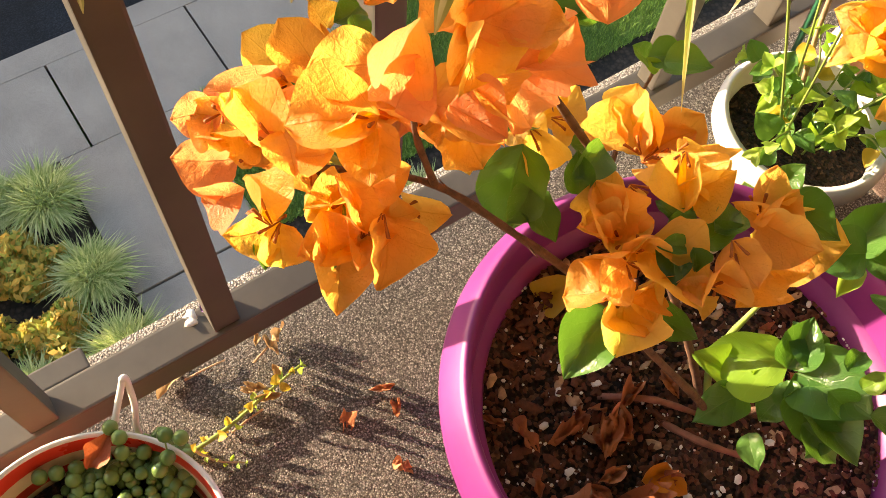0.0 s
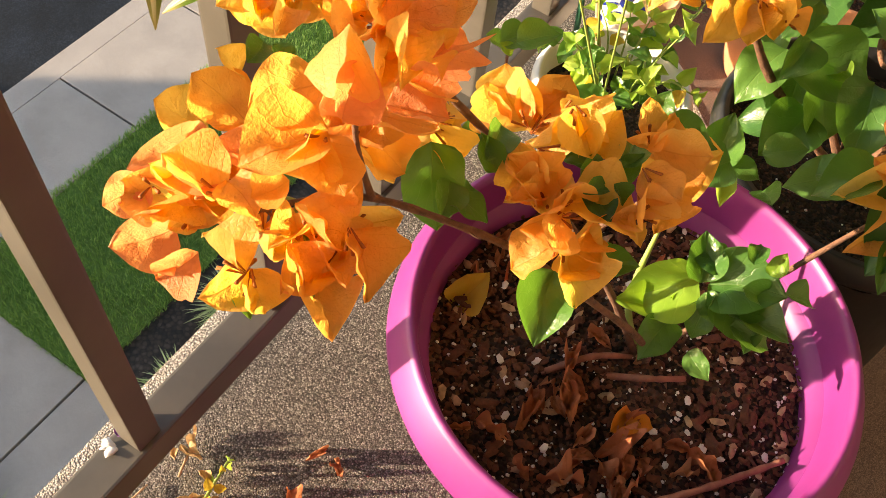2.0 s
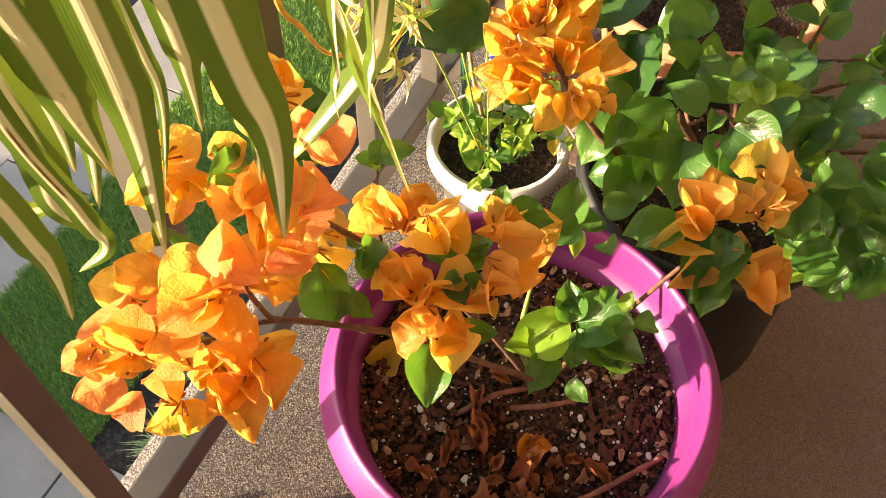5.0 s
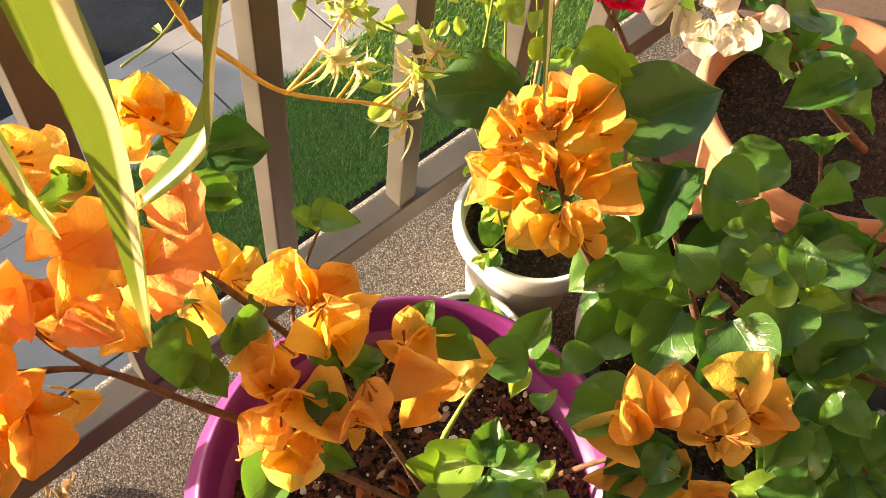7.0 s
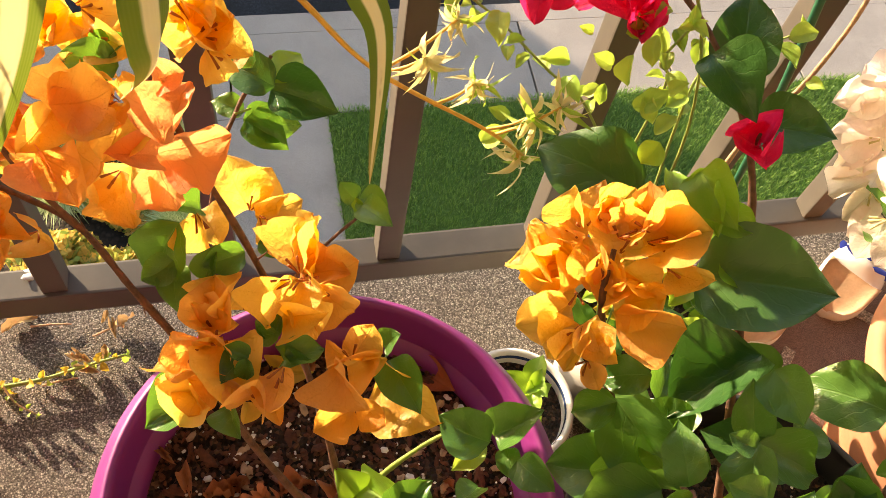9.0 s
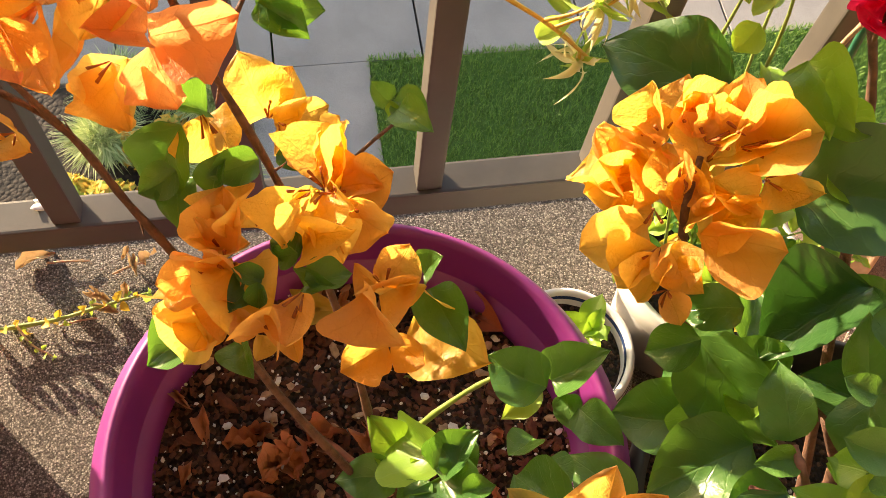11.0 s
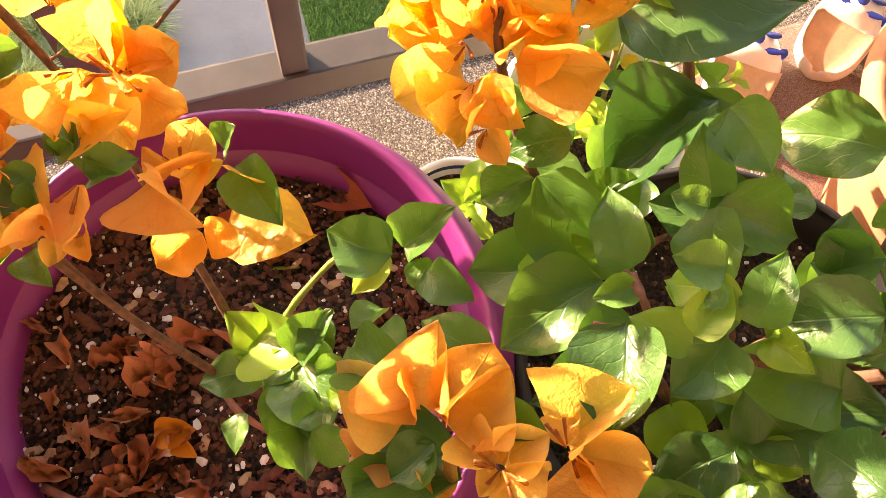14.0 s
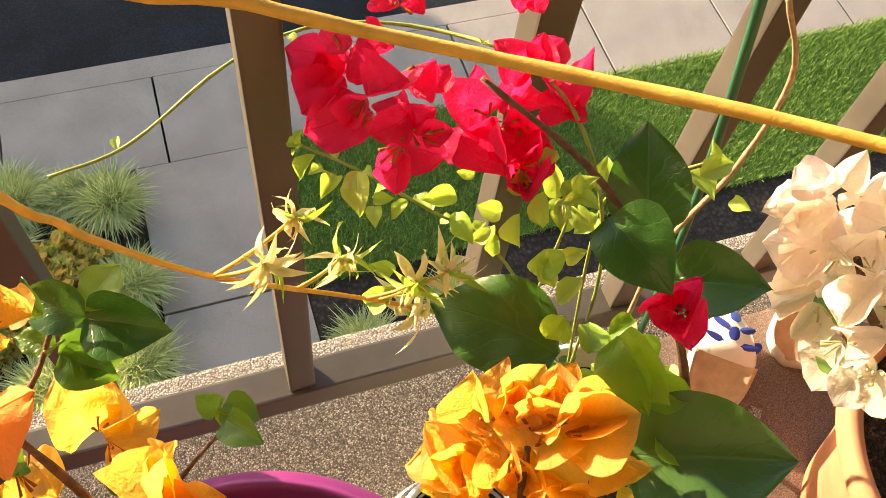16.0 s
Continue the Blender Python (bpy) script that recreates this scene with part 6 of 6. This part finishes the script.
hang((-0.222, 0.151, 0.670), (-0.207, 0.152, 0.647), (-0.189, 0.153, 0.627), 0.0036, WEST)
hang((-0.169, 0.069, 0.739), (-0.168, 0.073, 0.712), (-0.175, 0.071, 0.672), 0.0058, WEST)
hang((-0.094, 0.090, 0.722), (-0.099, 0.072, 0.675), (-0.126, 0.032, 0.622), 0.0240, EAST)
hang((-0.058, 0.080, 0.672), (-0.064, 0.092, 0.622), (-0.090, 0.134, 0.550), 0.0135, EAST)
hang((-0.137, 0.057, 0.714), (-0.135, 0.061, 0.690), (-0.129, 0.065, 0.666), 0.0036, EAST)
hang((-0.138, 0.041, 0.728), (-0.136, 0.045, 0.704), (-0.134, 0.047, 0.680), 0.0050, EAST)
hang((-0.093, 0.139, 0.678), (-0.092, 0.141, 0.651), (-0.090, 0.141, 0.622), 0.0090, EAST)
hang((-0.006, -0.004, 0.773), (0.003, -0.006, 0.738), (0.001, -0.016, 0.692), 0.0046, (0.1, -0.6, 0.7))


def runner(points, r0, r1, label=""):
    return part("runner", tube("runner", points, r0, r1, STRAW, 7, 8, 0.2), spider, label)


MAIN = [CROWN, (-0.095, 0.170, 0.90), (-0.052, 0.172, 0.715), (-0.019, 0.174, 0.606), (-0.007, 0.178, 0.578), (0.005, 0.177, 0.559), (0.043, 0.183, 0.501), (0.118, 0.185, 0.435), (0.155, 0.190, 0.392)]
runner(MAIN, 0.0024, 0.0012, "yellow runner carrying pale flowers")
runner([CROWN, (-0.074, 0.218, 0.917), (0.017, 0.185, 0.710), (0.074, 0.167, 0.685), (0.144, 0.134, 0.678), (0.208, 0.082, 0.693), (0.275, 0.010, 0.719)], 0.0030, 0.0020, "thick yellow runner arching over the pots")


def plantlet(at, size, seed):
    """A withered pale tuft that hangs from a runner."""
    r = random.Random(seed)
    for k in range(20):
        d = (jitter(r, 1) + Vector((0.35, 0, -0.45))).normalized()
        part("tuft_leaf", r.choice(TUFTS), spider, m=aim(at, d, jitter(r, 1), size * r.uniform(0.6, 1.15)))


for i, (root, p, size) in enumerate((((0.043, 0.183, 0.501), (0.066, 0.170, 0.526), 0.016), ((0.043, 0.183, 0.501), (0.082, 0.176, 0.548), 0.013), ((0.080, 0.184, 0.466), (0.106, 0.192, 0.474), 0.017), ((0.118, 0.185, 0.435), (0.142, 0.176, 0.458), 0.022), ((0.126, 0.186, 0.427), (0.158, 0.172, 0.470), 0.018), ((0.148, 0.189, 0.401), (0.150, 0.190, 0.392), 0.022))):
    plantlet(Vector(p), size, i)
    runner([root, Vector(root).lerp(Vector(p), 0.55) + Vector((0, 0, -0.003)), p], 0.0013, 0.0008)

# ---- red striped pot with the string of pearls ----
RB = Vector((-0.3857, 0.1291, 0))
band = thing("flower_pot", "red and cream striped enamel pot with a wire handle", "flower pot", tuple(RB))
prof = [(0.0, 0.002), (0.060, 0.002), (0.065, 0.008), (0.075, 0.055), (0.082, 0.095), (0.089, 0.135), (0.095, 0.170), (0.0965, 0.177), (0.0975, 0.1805), (0.0955, 0.182), (0.0935, 0.1795), (0.0905, 0.166), (0.0875, 0.154), (0.0855, 0.145), (0.082, 0.12)]
part("shell", lathe("shell", prof, [REDGLAZE, CREAM, WHITE], 72, [1, 1, 0, 1, 0, 1, 0, 2, 2, 2, 0, 1, 0, 1]), band)
part("soil", soil_mesh("soil", 0.0835, 31, 0.004), band, "dark potting soil", Matrix.Translation((0, 0, 0.142)))
part("handle", tube("handle", [(0.053, 0.083, 0.150), (0.0535, 0.0835, 0.172), (0.0735, 0.1035, 0.190), (0.0765, 0.1060, 0.1945), (0.0785, 0.1050, 0.191), (0.0745, 0.092, 0.176), (0.0687, 0.0847, 0.163), (0.066, 0.081, 0.150)], 0.0026, 0.0026, WHITE, 8, 6), band, "white coated wire handle")
pearls = thing("string_of_pearls", "string of pearls succulent with round green beads", "succulent", tuple(RB))
bm = bmesh.new()
bmesh.ops.create_icosphere(bm, subdivisions=2, radius=1.0)
for v in bm.verts:
    if v.co.z > 0.9:
        v.co.z += 0.18
BEAD = bpy.data.meshes.new("bead")
bm.to_mesh(BEAD)
bm.free()
BEAD.materials.append(PEARL)
BEAD.polygons.foreach_set("use_smooth", [True] * len(BEAD.polygons))
rng = random.Random(71)
for s in range(22):
    a, d = rng.random() * 6.3, rng.uniform(0.01, 0.07)
    p = Vector((d * math.cos(a), d * math.sin(a), 0.150))
    pts = [p.copy()]
    h = rng.random() * 6.3
    for k in range(9):
        h += rng.uniform(-0.6, 0.6)
        p = p + Vector((math.cos(h), math.sin(h), 0)) * 0.011
        if p.xy.length > 0.077:
            p.xy *= 0.077 / p.xy.length
        p.z = 0.150 + 0.010 * rng.random()
        pts.append(p.copy())
    part("strand", tube("strand", pts[::2], 0.0008, 0.0006, GREENSTEM, 5, 4), pearls)
    for q in pts:
        part("bead", BEAD, pearls, m=Matrix.Translation(q + jitter(rng, 0.004)) @ Euler((rng.random() * 3, rng.random() * 3, 0)).to_matrix().to_4x4() @ Matrix.Scale(rng.uniform(0.0042, 0.0068), 4))
for k in range(150):
    a, d = rng.random() * 6.3, 0.034 * rng.random() ** 0.5
    q = Vector((0.0493 + d * math.cos(a) * 1.2, 0.0472 + d * math.sin(a), 0.152 + 0.020 * rng.random() * (1 - d / 0.05)))
    part("bead", BEAD, pearls, m=Matrix.Translation(q) @ Euler((rng.random() * 3, rng.random() * 3, 0)).to_matrix().to_4x4() @ Matrix.Scale(rng.uniform(0.0036, 0.0062), 4))
SPILL = [(0.0538, 0.0829, 0.1830), (0.0561, 0.0726, 0.1840), (0.0525, 0.0639, 0.1780), (0.0651, 0.0586, 0.1720), (0.0836, 0.0552, 0.1900), (0.0918, 0.0475, 0.1900), (0.0779, 0.0420, 0.1840), (0.0691, 0.0391, 0.1780), (0.0151, 0.0694, 0.1650), (-0.0030, 0.0827, 0.1680), (0.0078, 0.0790, 0.1680), (0.0204, 0.0760, 0.1660)]
part("strand", tube("strand", [SPILL[3], SPILL[2], SPILL[1], SPILL[0]], 0.0008, 0.0006, GREENSTEM, 5, 5), pearls)
part("strand", tube("strand", [SPILL[7], SPILL[6], SPILL[4], SPILL[5]], 0.0008, 0.0006, GREENSTEM, 5, 5), pearls)
for q in SPILL:
    part("bead", BEAD, pearls, m=Matrix.Translation(q) @ Matrix.Scale(0.0058, 4))
withered = solid("fallen_leaf", leaf_mesh("fallen_leaf", DRYLEAF, 0.62, 0.62, 0.2, 0.3, 0.05, 17, 8, 12, 0.6, 0.3, 0.5, 0.06), "dry orange brown leaf hanging over the pot rim", "dead leaf")
withered.matrix_world = aim(RB + Vector((0.0269, 0.0703, 0.1680)), Vector((0.0477, 0.0780, 0.184)) - Vector((0.0269, 0.0703, 0.1680)), (-0.2, -0.4, 1), 0.032)

# ---- clogs ----
def clog_mesh(name):
    """A wooden shoe along +x: pointed toe, hollow heel, painted toe cap."""
    verts, faces, mi = [], [], []
    n, rings = 20, 22
    for j in range(rings + 1):
        t = j / rings
        x = -0.06 + 0.14 * t
        w = 0.030 * (1 - (max(0, t - 0.45) / 0.55) ** 2.2) ** 0.5 * (0.85 + 0.15 * math.sin(t * 3.1)) if t < 1 else 0.0
        if t < 0.22:
            w *= 0.15 + 0.85 * (1 - ((0.22 - t) / 0.22) ** 2) ** 0.5
        top = 0.050 + 0.012 * math.sin(t * 3.14) - 0.012 * max(0, t - 0.6)
        if t < 0.5:
            top = 0.024 + 0.076 * t
        low = 0.012 * max(0, t - 0.7) / 0.3
        for i in range(n):
            a = 2 * math.pi * i / n
            y, z = math.cos(a), math.sin(a)
            zz = (top + low) / 2 + (top - low) / 2 * (abs(z) ** 0.8) * (1 if z > 0 else -1)
            if z > 0.2 and t < 0.44:
                zz = top - 0.006 * min(1, (z - 0.2) * 1.6)
            verts.append((x, y * max(w, 0.002), zz))
    for j in range(rings):
        for i in range(n):
            a, b = j * n + i, j * n + (i + 1) % n
            faces.append((a, b, b + n, a + n))
            mi.append(0 if j < 9 and 0 < i < n // 2 - 1 else 1)
    faces.append(tuple(range(n))[::-1])
    mi.append(1)
    return mesh_of(name, verts, faces, [WOODSHOE, WHITE], True, None, mi)


def petal_mesh(name):
    verts = [(0, 0, 0.002), *[(0.011 * math.cos(a), 0.0052 * math.sin(a), 0.0012 * (1 - abs(math.sin(a)))) for a in (k * 0.5236 for k in range(12))]]
    return mesh_of(name, verts, [(0, k, k % 12 + 1) for k in range(1, 13)], BLUE)


CLOG, PETAL = clog_mesh("clog_body"), petal_mesh("painted_petal")
for x, y, turn in ((0.515, 0.208, 52), (0.632, 0.225, 38)):
    clog = thing("wooden_clog", "worn wooden clog with white toe and blue painted petals", "clog", (x, y, 0), "clogs")
    clog.rotation_euler.z = radians(turn)
    clog.scale = (0.78, 1.15, 0.95)
    part("clog_body", CLOG, clog)
    for px, py, pz, a in ((0.03, 0.0, 0.062, 0), (0.045, 0.012, 0.056, 40), (0.045, -0.012, 0.056, -40), (0.018, 0.014, 0.0595, 70), (0.018, -0.014, 0.0595, -70), (0.062, 0.0, 0.053, 0), (0.03, 0.024, 0.046, 20), (0.03, -0.024, 0.046, -20)):
        part("painted_petal", PETAL, clog, m=pose(px, py, pz, 0, 18 if px > 0.03 else 0, a))

petal = tagged(new("fallen_petal", kinds("petal", plain("purple petal", (0.30, 0.09, 0.42), 0.6), 1, **BRACT)[0]), "small purple petal caught on the railing", "petal")
petal.matrix_world = aim((-0.236, 0.287, 0.1215), (0.95, 0.1, 0.05), (-0.1, 0, 1), 0.010)

solid("dried_dropping", lumps("dried_dropping", PERLITE, 5, 0.004, 0.0045, 77, 0.35, 0.0, 1.6, True), "dried white smear on the railing", "stain").location = (-0.246, 0.286, 0.1195)

# ---- litter on the floor ----
rng = random.Random(88)
TAN = kinds("fallen_leaf", foliage("straw coloured dead leaf", (0.52, 0.34, 0.17), (0.66, 0.47, 0.27), (0.7, 0.5, 0.25), 0.15, 0.75, 0.4, (0.3, 0.17, 0.08), 5.0, 0.9, 0.25), 5, width=(0.3, 0.55), broad=(0.4, 0.6), fold=(0.2, 0.8), curl=(-1.0, 1.0), wave=(0.1, 0.25), point=(0.6, 0.9), twist=(-3.0, 3.0), cup=(0.5, 2.0), crinkle=(0.2, 0.4))
for x, y in ((-0.128, 0.153), (-0.165, 0.187), (-0.115, 0.18), (-0.155, 0.12)):
    litter(x, y, 0.006, rng.uniform(0.018, 0.030), rng, label="dry brown leaf lying on the balcony floor")
for x, y in ((-0.205, 0.283), (-0.195, 0.286), (-0.188, 0.279), (-0.235, 0.254), (-0.221, 0.242), (-0.213, 0.236), (-0.207, 0.229), (-0.216, 0.231), (-0.203, 0.240)):
    litter(x, y, 0.006, rng.uniform(0.014, 0.024), rng, label="dry straw coloured leaf lying on the balcony floor", shapes=TAN)
straw = solid("fallen_leaf", leaf_mesh("fallen_leaf", TAN[0].materials[0], 0.45, 0.6, 0.5, 0.3, 0.08, 9, 8, 14, 0.8, 1.2, 0.8, 0.2), "folded straw coloured leaf below the railing", "dead leaf", group="fallen bracts")
straw.matrix_world = aim((-0.304, 0.286, 0.004), (0.033, 0.013, 0.003), (-0.1, -0.2, 1), 0.038)
trail = thing("fallen_vine", "limp trailing vine lying on the balcony floor", "plant")
shoot(trail, [(-0.335, 0.215, 0.012), (-0.31, 0.222, 0.010), (-0.262, 0.226, 0.010), (-0.22, 0.235, 0.011), (-0.180, 0.241, 0.014)], 0.0026, 0.0014, GREENSTEM, LIMES + OLDS, 26, 0.011, rng, 0.0, LIMES, "stem")
shoot(trail, [(-0.30, 0.228, 0.012), (-0.285, 0.205, 0.010), (-0.265, 0.19, 0.010)], 0.0014, 0.0008, CHIP, LIMES, 7, 0.007, rng, 0.0, LIMES, "stem")
for x, y, dx, dy in ((-0.275, 0.289, 0.040, -0.002), (-0.214, 0.270, 0.030, 0.010), (-0.262, 0.222, 0.034, 0.004)):
    solid("dry_stalk", tube("dry_stalk", [(x, y, 0.004), (x + dx * 0.5, y + dy * 0.5, 0.006), (x + dx, y + dy, 0.004)], 0.0013, 0.0010, CHIP, 6, 3, 0.3), "short dry stalk on the balcony floor", "twig")
